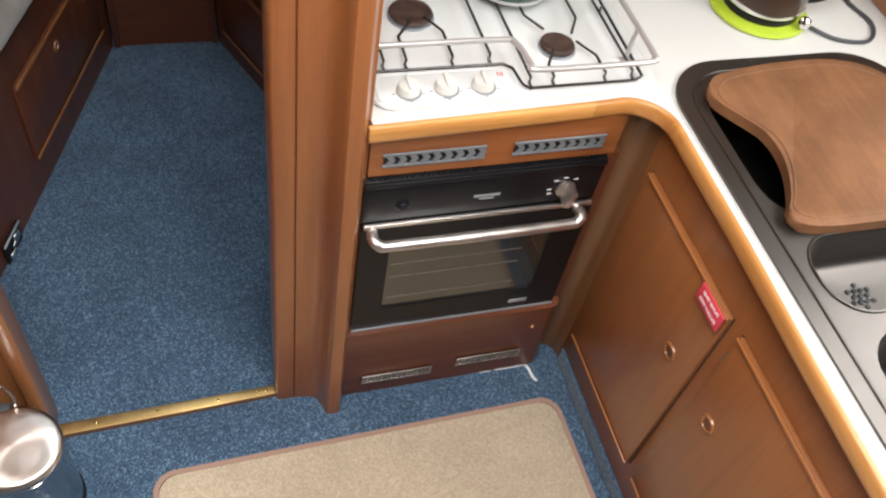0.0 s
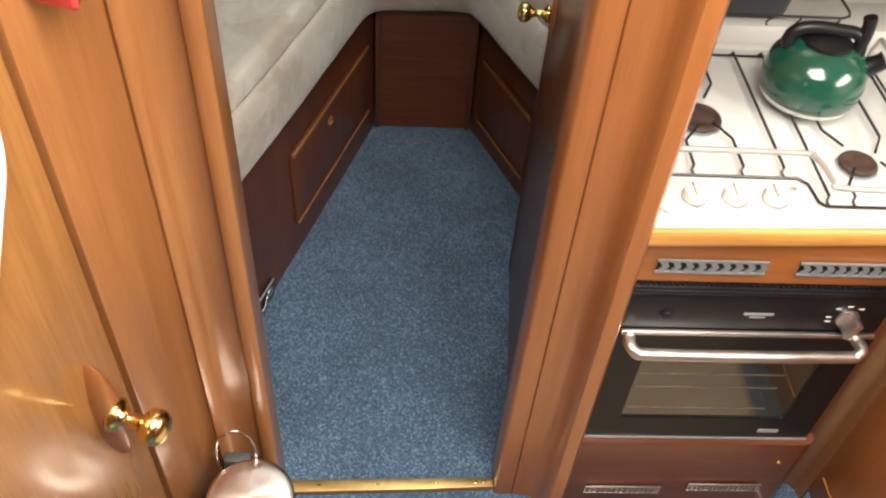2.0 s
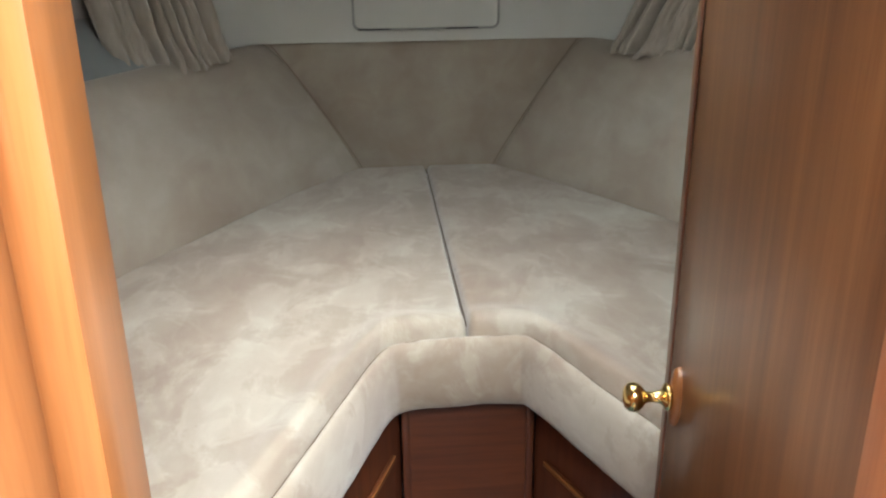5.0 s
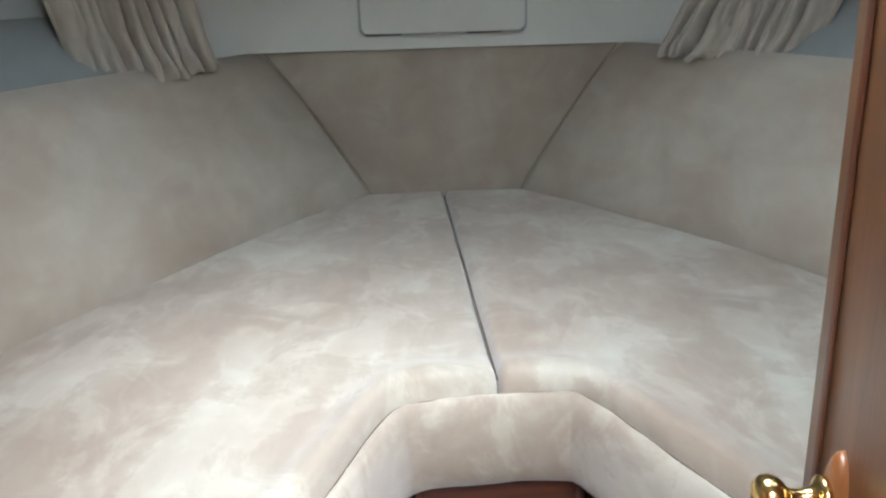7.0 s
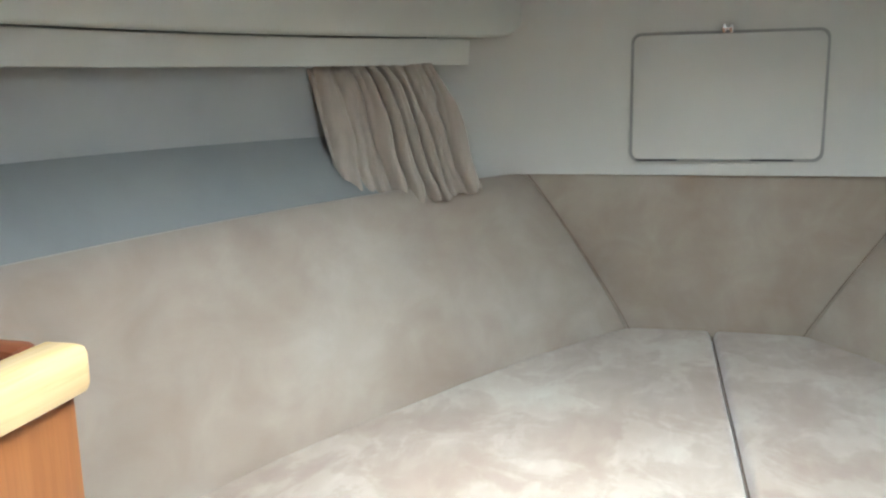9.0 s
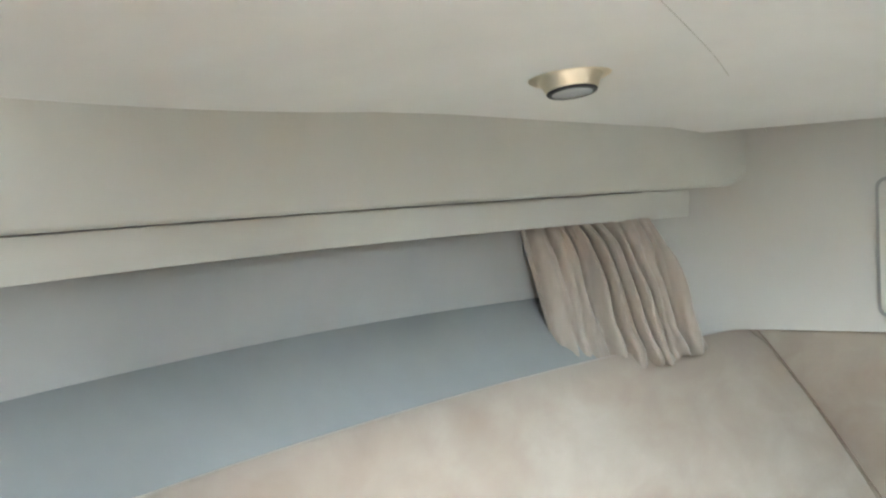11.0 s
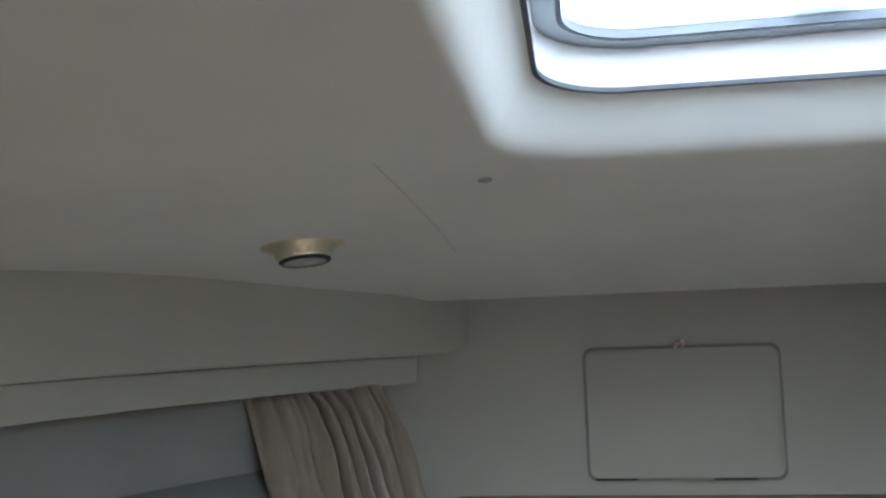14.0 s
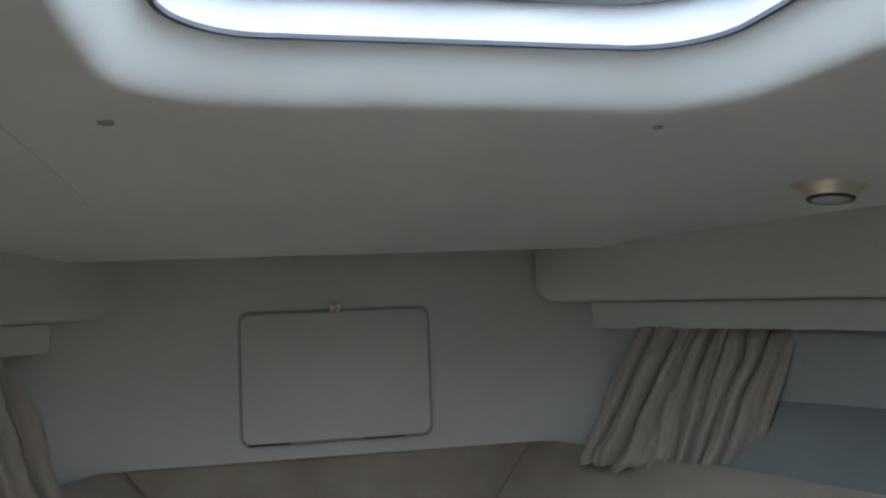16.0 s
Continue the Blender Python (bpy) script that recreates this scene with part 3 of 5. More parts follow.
# unseen door head, set low to hold galley light back from the cabin
solo("wall_door_head", box(-0.199, 0.199, 0.072, 0.118, 1.58, 1.95), M_WOOD_X, (0, 0.1, 1.72), "mahogany panel above the doorway", "wall", kind="structure")
# unseen walls and deckhead added to box in the galley, with lamp openings
solo("wall_starboard", join(box(1.42, 1.46, -2.7, 0.64, FZ, 1.24), box(1.42, 1.46, -2.7, 0.64, 1.60, 1.95), box(1.42, 1.46, 0.03, 0.64, 1.2401, 1.5999), box(1.42, 1.46, -2.7, -0.93, 1.2401, 1.5999)),
     M_LAMINATE, (1.44, -1, FZ), "unseen pale galley side wall with an opening for an added lamp", "wall", kind="structure")
solo("wall_saloon_port", join(box(-1.14, -1.10, -2.7, -0.66, FZ, 1.27), box(-1.14, -1.10, -2.7, -0.66, 1.62, 1.95), box(-1.14, -1.10, -2.7, -1.8, 1.2701, 1.6199), box(-1.14, -1.10, -0.8, -0.66, 1.2701, 1.6199)),
     M_LAMINATE, (-1.12, -1.5, FZ), "unseen pale saloon side wall with an opening for an added lamp", "wall", kind="structure")
solo("wall_aft", box(-1.2, 1.46, -2.74, -2.70, FZ, 1.95), M_WOOD, (0, -2.7, FZ), "unseen mahogany bulkhead added to close the galley aft", "wall", kind="structure")
solo("ceiling", join(box(-1.3, 1.46, -0.12, 0.118, 1.96, 2.0), box(-1.3, 1.46, -2.74, -1.12, 1.96, 2.0), box(-1.3, -0.15, -1.12, -0.12, 1.96, 2.0), box(0.65, 1.46, -1.12, -0.12, 1.96, 2.0), box(0.337, 1.46, 0.118, 0.64, 1.96, 2.0)),
     M_VINYL, (0, -1, 1.96), "unseen off-white deckhead added over the galley with an opening for a lamp", "ceiling", kind="structure")

# ---- fore cabin: deckhead with a moulded hatch recess ----
HX, HY = 0.080, 0.905
N = 28
REC = rrect(-0.255, 0.415, HY - 0.345, HY + 0.345, 0.15, N)
OPEN = rrect(-0.200, 0.360, HY - 0.275, HY + 0.275, 0.105, N)


def outer_point(x, y):
    """From the hatch's centre through (x, y) out to the edge of the deckhead."""
    dx, dy = x - HX, y - HY
    k = 1.0
    while True:
        px, py = HX + dx * k, HY + dy * k
        if py > 2.262 or py < 0.125 or abs(px - CX) > max(0.3, H_RAIL(min(py, 2.2))) + 0.03:
            return px, py
        k += 0.004


bm = bmesh.new()
outer = [outer_point(x, y) for x, y in REC]
steps = 16
rows = []
for i in range(steps + 1):
    f = 1 - (i / steps) ** 1.0
    row = []
    for (ox, oy), (ix, iy) in zip(outer, REC):
        x, y = ix + (ox - ix) * f, iy + (oy - iy) * f
        row.append(bm.verts.new((x, y, ceiling_z(x, y))))
    rows.append(row)
for i in range(1, 9):
    f = i / 8
    e = f * f * (3 - 2 * f)
    row = []
    for (rx, ry), (px, py) in zip(REC, OPEN):
        x, y = rx + (px - rx) * f, ry + (py - ry) * f
        row.append(bm.verts.new((x, y, ceiling_z(x, y) + 0.055 * (0.25 * f + 0.75 * e))))
    rows.append(row)
n = len(REC)
for a, b in zip(rows, rows[1:]):
    for i in range(n):
        if (a[i].co - a[(i + 1) % n].co).length > 1e-6 or (b[i].co - b[(i + 1) % n].co).length > 1e-6:
            bm.faces.new((a[i], a[(i + 1) % n], b[(i + 1) % n], b[i]))
solo("ceiling_fore", bm, M_DECKHEAD, (HX, HY, 1.6), "off-white padded deckhead lining with a moulded hatch recess", "ceiling", kind="structure", angle=60)

hatch = thing("window_1", (HX, HY, 1.70), "closed deck hatch with a grey frame and clear pane", "hatch", kind="structure")


def lip_z(x, y):
    return ceiling_z(x, y) + 0.055


def lip_ring(outer_, inner_, lo, hi):
    """A ring whose lower and upper edges follow the curved deckhead, or stop at a level when given a number."""
    bm_ = bmesh.new()
    n_ = len(outer_)
    rows_ = []
    for o, f in ((outer_, lo), (outer_, hi), (inner_, hi), (inner_, lo)):
        rows_.append([bm_.verts.new((x, y, f(x, y))) for x, y in o])
    for k in range(4):
        a, b = rows_[k], rows_[(k + 1) % 4]
        for i in range(n_):
            bm_.faces.new((a[i], a[(i + 1) % n_], b[(i + 1) % n_], b[i]))
    return bm_


def grown(d, r):
    return rrect(-0.200 - d, 0.360 + d, HY - 0.275 - d, HY + 0.275 + d, r, N)


part("trim_ring", lip_ring(grown(0.004, 0.109), grown(-0.002, 0.103), lambda x, y: lip_z(x, y) - 0.0015, lambda x, y: lip_z(x, y) + 0.0035), M_GASKET, hatch)
part("coaming", lip_ring(grown(0.008, 0.113), grown(0.0, 0.105), lambda x, y: lip_z(x, y) + 0.004, lambda x, y: 1.738), M_GEL, hatch, "white moulded coaming")
# unseen collar added to seal light leaks between lining and deck
part("light_baffle", ring_prism(grown(0.05, 0.15), grown(0.0085, 0.1135), 1.71, 1.83), M_GEL, hatch)
part("frame", ring_prism(grown(0.008, 0.113), grown(-0.022, 0.083), 1.7385, 1.749, 0.002), M_HATCH, hatch, "grey aluminium hatch frame")
part("seal", ring_prism(grown(-0.0225, 0.0825), grown(-0.027, 0.078), 1.7395, 1.748), M_TRIM, hatch)
part("lid_frame", ring_prism(grown(0.006, 0.111), grown(-0.026, 0.079), 1.7495, 1.758, 0.002), M_HATCH, hatch)
pane = part("pane", prism(grown(-0.0265, 0.0785), 1.750, 1.756), M_GLASS, hatch)
pane.visible_shadow = False
# latch made see-through so that the haze of light shows on it
part("latch", join(prism(rrect(0.052, 0.112, 1.098, 1.150, 0.010, 4), 1.7585, 1.763, 0.001), lathe([(0.007, 1.763), (0.006, 1.766), (0.003, 1.767)], 16, Matrix.Translation((0.068, 1.118, 0))),
     lathe([(0.007, 1.763), (0.006, 1.766), (0.003, 1.767)], 16, Matrix.Translation((0.096, 1.118, 0)))), M_HAZED, hatch, "latch plate with two screws, see-through for the bright haze")

# unseen deck slab added outside, so that only the hatch lets daylight in
solo("deck", join(box(-1.5, 1.6, 1.22, 2.47, 1.80, 1.83), box(-1.5, 1.6, 0.119, 0.59, 1.80, 1.83), box(-1.5, -0.24, 0.59, 1.22, 1.80, 1.83), box(0.40, 1.6, 0.59, 1.22, 1.80, 1.83)),
     M_GEL, (0, 1, 1.80), "unseen white deck slab added to keep daylight off the cabin", "deck", kind="structure")

# unseen outer walls added to block stray light at the cabin sides
solo("hull", join(box(-1.36, -1.32, 0.12, 2.46, FZ - 0.05, 1.83), box(1.47, 1.51, 0.12, 2.46, FZ - 0.05, 1.83), box(-1.32, 1.47, 2.42, 2.46, FZ - 0.05, 1.83), box(-1.36, -1.32, -2.74, 0.1199, FZ - 0.05, 2.0), box(-1.32, 1.51, 0.06, 0.0719, 1.955, 2.05)),
     M_GEL, (0, 2.4, FZ), "unseen white box added round the cabin to keep out stray light", "hull", kind="structure")

# bow fascia with a locker door
fx = 0.74
bm = bmesh.new()
cols = []
for i in range(25):
    x = CX - fx + 2 * fx * i / 24
    t = abs(x - CX)
    y = 2.245 - max(0.0, t - 0.42) ** 2 * 1.6
    cols.append([bm.verts.new((x, y, 1.0795 if t < 0.52 else 1.05)), bm.verts.new((x, y - 0.004, 1.3)), bm.verts.new((x, y - 0.012, ceiling_z(x, y) + 0.03))])
back = [[bm.verts.new((v.co.x, 2.32, v.co.z)) for v in c] for c in cols]
for a, b in zip(cols, cols[1:]):
    for j in range(2):
        bm.faces.new((a[j], b[j], b[j + 1], a[j + 1]))
solo("wall_bow", bm, M_FASCIA, (CX, 2.26, 1.06), "off-white lined fascia at the bow", "wall", kind="structure", angle=60)
locker_door = thing("bow_locker", (CX, 2.235, 1.11), "off-white round-cornered locker door set in the bow lining", "locker door")


def upright(pts):
    """Turns an outline prism so that its height runs along -y and its outline stands up."""
    return Matrix.Translation((0, 2.240, 0)) @ Matrix(((1, 0, 0, 0), (0, 0, -1, 0), (0, 1, 0, 0), (0, 0, 0, 1)))


o1, o2 = rrect(-0.162, 0.258, 1.112, 1.402, 0.022), rrect(-0.156, 0.252, 1.118, 1.396, 0.018)
part("gap", moved(ring_prism(o1, o2, 0.0, 0.0075), upright(0)), M_LINING, locker_door)
part("panel", moved(prism(rrect(-0.1555, 0.2515, 1.1185, 1.3955, 0.018), 0.0, 0.011, 0.003), upright(0)), M_FASCIA, locker_door)
part("catch", join(box(0.034, 0.041, 2.218, 2.230, 1.396, 1.416, 0.0015), box(0.049, 0.056, 2.218, 2.230, 1.396, 1.416, 0.0015), box(0.032, 0.058, 2.222, 2.232, 1.402, 1.409, 0.001)), M_CHROME, locker_door, "small chrome catch")
for x in (-0.09, 0.16):
    part("hinge", box(x - 0.055, x + 0.035, 2.2265, 2.231, 1.1145, 1.1175), M_SEAL, locker_door)

# ---- fore cabin: sides ----


AFT = {-1: 0.16, 1: 0.65}     # where each side begins: bulkhead to port, galley wall to starboard


def side_strip(lo, hi, n=40, y1=2.10, thick=0.02, s=-1):
    """A lining strip along one side between two lines, each a pair of half-breadth and height as functions of y."""
    front, backs = [], []
    for i in range(n + 1):
        y = AFT[s] + (y1 - AFT[s]) * i / n
        a, b = lo(y), hi(y)
        fr, bk = [], []
        for j in range(4):
            f = j / 3
            h, z = a[0] + (b[0] - a[0]) * f, a[1] + (b[1] - a[1]) * f
            fr.append((both(h, s), y, z))
            bk.append((both(h + thick, s), y, z))
        front.append(fr)
        backs.append(bk)
    return shell(front, backs)


def rounded_back(s):
    """Padded backrest along one side, leaning outwards."""
    front, backs = [], []
    n, k = 36, 10
    for i in range(n + 1):
        y = AFT[s] + (BOW_Y - 0.004 - AFT[s]) * i / n
        fr, bk = [], []
        for j in range(k + 1):
            f = j / k
            h = H_SEAT(y) + (H_BACK(y) - H_SEAT(y)) * f
            z = SEAT_Z - 0.02 + (BACK_Z - SEAT_Z + 0.02) * f
            puff = 0.014 * math.sin(math.pi * min(1, f * 1.02)) ** 0.6
            edge = 0.012 * max(0.0, (f - 0.86) / 0.14) ** 2
            fr.append((both(h - puff + edge, s), y - puff * 0.4, z - edge * 0.2))
            bk.append((both(h + 0.035, s), y, z - 0.004))
        front.append(fr)
        backs.append(bk)
    return shell(front, backs)


for s, word in ((-1, "port"), (1, "starboard")):
    solo("hull_side_cushion", rounded_back(s), M_SUEDE, (both(0.8, s), 1.3, SEAT_Z), "beige suede padded backrest lining the hull side", "side cushion", "berth upholstery", angle=60)
    solo("trim_side_shelf", side_strip(lambda y: (H_BACK(y) + 0.012, 1.045), lambda y: (H_RAIL(y) + 0.055, 1.195), s=s), M_BLUEGREY, (both(1.0, s), 1.2, 1.1),
         "sloping blue-grey vinyl side shelf behind the backrest", "side lining", kind="structure", angle=60)
    solo("wall_side_" + word, side_strip(lambda y: (H_RAIL(y) + 0.057, 1.193), lambda y: (H_RAIL(y) + 0.055, 1.405), s=s), M_LINING, (both(1.0, s), 1.2, 1.2),
         "grey vinyl lining of the cabin side", "wall", kind="structure", angle=60)
    solo("pelmet", side_strip(lambda y: (H_RAIL(y) - 0.006, 1.340), lambda y: (H_RAIL(y) - 0.010, 1.3965), y1=2.13, s=s), M_VINYL, (both(1.0, s), 1.2, 1.34),
         "off-white curtain pelmet along the cabin side", "pelmet", "cabin side pelmets", angle=60)
    path = []
    for i in range(61):
        y = AFT[s] + (2.185 - AFT[s]) * (1 - (1 - i / 60) ** 1.6)
        path.append((both(H_RAIL(y) - 0.062, s), y, 0))
    front, backs = [], []
    for x, y, _ in path:
        top = ceiling_z(x, y) + 0.004
        rise = 1.402 + 0.022 * max(0.0, (y - 2.155) / 0.03) ** 2.0
        fr = [(x, y, rise + (top - rise) * f) for f in (0.04, 0.35, 0.7, 1.0)]
        fr = [(x + s * 0.008, y, rise - 0.002)] + fr
        front.append(fr)
        backs.append([(x + s * 0.05, y, p[2]) for p in fr])
    solo("valance", shell(front, backs), M_VINYL, (both(1.0, s), 1.2, 1.4), "off-white padded valance between pelmet and deckhead", "valance", "cabin side valances", angle=60)

# head panel at the bow
front, backs = [], []
for i in range(21):
    u = i / 20
    fr, bk = [], []
    for j in range(11):
        f = j / 10
        h = (0.195 + (0.447 - 0.195) * f) + 0.003 + 0.022 * f ** 3
        x = CX + (2 * u - 1) * h
        puff = 0.014 * (1 - abs(2 * u - 1) ** 8) * math.sin(math.pi * min(1, 0.04 + f)) ** 0.5
        z = SEAT_Z - 0.02 + (BACK_Z - SEAT_Z + 0.022) * f
        fr.append((x, BOW_Y - 0.008 - puff - 0.0 * f, z))
        bk.append((x, BOW_Y + 0.03, z))
    front.append(fr)
    backs.append(bk)
headboard = solo("padded_headboard", shell(front, backs), M_SUEDE, (CX, BOW_Y, SEAT_Z), "beige suede padded headboard tapering downwards at the bow", "headboard", "berth upholstery", angle=60)

for s in (-1, 1):
    pts = []
    for i in range(13):
        f = i / 12
        h = 0.195 + (0.447 - 0.195) * f
        puff = 0.013 * math.sin(math.pi * min(1, f * 1.02)) ** 0.6
        pts.append((both(h - puff, s), BOW_Y - 0.010 - puff * 0.9, SEAT_Z - 0.005 + (BACK_Z - SEAT_Z) * f))
    part("corner_seam", tube(pts, 0.0014, 8), M_THREAD, headboard, "dark seam where the cushions meet", 60)

# ---- berth: bolster round the footwell, two cushions, fronts ----
FRONT = [(-0.420, 0.140, 0), (-0.292, 0.482, 0), (-0.219, 0.680, 0), (-0.136, 0.920, 0), (-0.088, 1.054, 0), (-0.052, 1.094, 0), (0.045, 1.106, 0), (0.145, 1.108, 0),
         (0.183, 1.078, 0), (0.246, 0.932, 0), (0.307, 0.795, 0), (0.370, 0.652, 0)]
path = smooth_path(FRONT, 8)
section = [(0.012, 0.552), (0.004, 0.5535), (-0.0045, 0.560), (-0.0095, 0.574), (-0.0115, 0.595), (-0.0115, 0.620), (-0.0095, 0.646), (-0.0055, 0.668), (0.0, 0.683), (0.005, 0.691), (0.010, 0.693), (0.014, 0.690), (0.0165, 0.682), (0.017, 0.66), (0.017, 0.552)]
bm = sweep(section, [(p.x, p.y, 0) for p in path])
rng = random.Random(4)
for v in bm.verts:
    n3 = noise.noise(Vector((v.co.x * 22, v.co.y * 22, v.co.z * 9)))
    v.co.z += 0.0022 * n3
    v.co.y += 0.003 * noise.noise(Vector((v.co.x * 30 + 7, v.co.y * 30, v.co.z * 14)))
bolster = thing("berth_bolster", (CX, 1.1, 0.55), "beige suede bolster edging the berth round the footwell", "bolster", "berth upholstery")
part("cover", bm, M_SEAT, bolster, "", 70)
# dark cord added to paint the shadow gap behind the bolster's edge
part("gap_shade_cord", sweep([(0.0158 + 0.0016 * math.cos(a), 0.6885 + 0.0016 * math.sin(a)) for a in [i * math.pi / 3 for i in range(6)]], [(p.x, p.y, 0) for p in path]),
     M_GAP_CORD, bolster, "thin dark cord added as the shadow gap behind the rolled edge", 70)


def resample(pts, n):
    p = [Vector(q) for q in pts]
    acc = [0.0]
    for a, b in zip(p, p[1:]):
        acc.append(acc[-1] + (b - a).length)
    out = []
    for i in range(n + 1):
        d = acc[-1] * (i / n) ** 1.6
        k = max(j for j in range(len(acc)) if acc[j] <= d + 1e-9)
        k = min(k, len(p) - 2)
        out.append(p[k].lerp(p[k + 1], (d - acc[k]) / max(1e-9, acc[k + 1] - acc[k])))
    return out


def offset_left(pts, d):
    out = []
    for i, q in enumerate(pts):
        t = (pts[min(i + 1, len(pts) - 1)] - pts[max(i - 1, 0)]).normalized()
        out.append(q + Vector((-t.y, t.x, 0)) * d)
    return out


inner_all = offset_left(path, 0.0185)


def seam_x(y):
    return 0.066 - 0.0236 * (y - 1.15)


for s in (-1, 1):
    if s < 0:
        inner = [p for p in inner_all if p.x < seam_x(1.15) - 0.008][::-1]
    else:
        inner = [p for p in inner_all if p.x > seam_x(1.15) + 0.008]
    inner = [Vector((seam_x(1.15) + s * 0.0024, inner[0].y, 0))] + inner
    ys = [2.25 - 1.59 * i / 40 for i in range(41)] if s > 0 else [2.25 - 2.08 * i / 40 for i in range(41)]
    hull = [Vector((both(H_SEAT(y) - 0.006, s), y, 0)) for y in ys]
    far = [Vector((seam_x(2.25) + s * 0.0022, 2.252, 0))] + [Vector((both(0.19 * f, s), 2.252, 0)) for f in (0.25, 0.5, 0.75)] + hull
    nu, nv = 72, 56
    a, b = resample(inner, nu), resample(far, nu)
    front, backs = [], []
    for i in range(nu + 1):
        fr, bk = [], []
        for j in range(nv + 1):
            f = (j / nv) ** 1.7
            p = a[i].lerp(b[i], f)
            d_in, d_seam = (p - a[i]).length, abs(p.x - seam_x(p.y))
            q_in = max(0.0, 1 - d_in / 0.030)
            roll = 0.050 * q_in ** 2.0 + 0.022 * max(0.0, 1 - (d_seam - 0.002) / 0.013) ** 2.4
            lump = 0.0045 * noise.noise(Vector((p.x * 5, p.y * 5, 3.0 * s))) + 0.0016 * noise.noise(Vector((p.x * 19, p.y * 19, 5.0)))
            crease = 0.0030 * math.exp(-((d_in - 0.030) / 0.0040) ** 2)
            crown = 0.014 * math.exp(-((d_in - 0.040) / 0.045) ** 2)
            fr.append((p.x, p.y, 0.706 - roll + lump - crease + crown))
            bk.append((p.x, p.y, 0.575))
        front.append(fr)
        backs.append(bk)
    cushion = solo("berth_cushion", shell(front, backs), M_SEAT, (both(0.4, s), 1.5, 0.575), "beige suede berth cushion meeting its twin at a centre seam", "cushion", "berth upholstery", angle=60)
    if s < 0:
        # dark cord laid in the seam to stand for its shade
        part("seam_shade_cord", tube([(seam_x(y), y, 0.6935 + 0.0045 * noise.noise(Vector((seam_x(y) * 5, y * 5, -3.0)))) for y in [1.165 + 0.06 * i for i in range(19)]], 0.0014, 8), M_GAP_CORD, cushion, "dark cord added to darken the gap of the seam", 60)
solo("berth_board", prism([(-0.27, 0.60), (-0.085, 1.17), (0.20, 1.175), (0.33, 0.86), (0.95, 0.66), (0.9, 1.2), (0.60, 1.8), (0.25, 2.25), (-0.16, 2.25), (-0.52, 1.8), (-0.80, 1.2), (-0.95, 0.5), (-0.93, 0.16), (-0.42, 0.16)], 0.556, 0.574),
     M_PANEL_X, (CX, 1.5, 0.556), "dark wooden board under the berth cushions", "berth board")


def berth_front(p, q, name_at, door_u, door_z, knob, label):
    """An upright dark panel from p to q with a raised door edged with beading."""
    a, b = Vector((*p, 0)), Vector((*q, 0))
    d = (b - a).normalized()
    nrm = Vector((d.y, -d.x, 0))
    if nrm.dot(Vector((CX, 0.5, 0)) - a) < 0:
        nrm = -nrm
    ln = (b - a).length

    def bx(u0, u1, d0_, d1_, z0, z1, bev=0.0):
        bm_ = box(u0, u1, d0_, d1_, z0, z1, bev)
        for v in bm_.verts:
            v.co = a + d * v.co.x + nrm * v.co.y + Vector((0, 0, v.co.z))
        return bm_

    th = thing("berth_locker", name_at, label, "berth front", "berth fronts")
    part("panel", bx(0.0, ln, -0.018, 0.0, FZ, 0.555), M_PANEL, th)
    if door_u:
        u0, u1 = door_u
        z0, z1 = door_z
        dr = part("door", bx(u0, u1, 0.0005, 0.006, z0, z1, 0.002), M_PANEL, th)
        part("bead", bx(u0, u1, 0.0062, 0.011, z1 - 0.012, z1, 0.003), M_WOOD_Y, dr, "lighter rounded beading")
        part("bead", bx(u0, u1, 0.0062, 0.011, z0, z0 + 0.010, 0.003), M_WOOD_Y, dr, "lighter rounded beading")
        if knob:
            u, z = knob
            m_ = Matrix.Translation(a + d * u + nrm * 0.006 + Vector((0, 0, z))) @ nrm.to_track_quat("Z", "Y").to_matrix().to_4x4()
            part("finger_ring", ring_bead(0.010, 0.0028, m_), M_WOOD, dr, "turned wooden finger ring")
    return th


def ring_bead(r, t, m_):
    pts = 24
    bm_ = bmesh.new()
    rows_ = []
    for i in range(pts):
        a = 2 * math.pi * i / pts
        c = Vector((math.cos(a), math.sin(a), 0))
        rows_.append([bm_.verts.new(c * (r + t * math.cos(b)) + Vector((0, 0, t * math.sin(b)))) for b in [k * math.pi / 4 for k in range(8)]])
    for i in range(pts):
        a, b = rows_[i], rows_[(i + 1) % pts]
        for k in range(8):
            bm_.faces.new((a[k], a[(k + 1) % 8], b[(k + 1) % 8], b[k]))
    bm_.transform(m_)
    return bm_


berth_front((-0.066, 1.166), (-0.410, 0.150), (-0.25, 0.7, FZ), (0.055, 0.505), (0.245, 0.452), (0.30, 0.395), "dark mahogany berth front with a beaded locker door")
berth_front((0.203, 1.167), (0.375, 0.760), (0.28, 1.0, FZ), (0.045, 0.30), (0.215, 0.415), None, "dark mahogany berth front with a beaded locker door")
foot = thing("footwell_end", (CX, 1.166, FZ), "brown mahogany panel closing the end of the footwell", "berth front", "berth fronts")
part("panel", box(-0.062, 0.199, 1.167, 1.185, FZ, 0.555), M_PANEL_X, foot)
for x in (-0.0615, 0.1835):
    part("corner_post", box(x, x + 0.0150, 1.158, 1.1665, FZ, 0.5545, 0.002), M_PANEL, foot, "darker corner post")
catch = thing("locker_vent", (-0.272, 0.53, FZ + 0.005), "small silver and black latch plate at the carpet", "latch")
lm = Matrix.Translation((-0.2755, 0.542, 0)) @ Matrix.Rotation(math.atan2(1.016, 0.344), 4, "Z")
part("plate", moved(box(-0.066, 0.010, -0.006, -0.001, FZ + 0.004, FZ + 0.060, 0.002), lm), M_BLACK, catch)
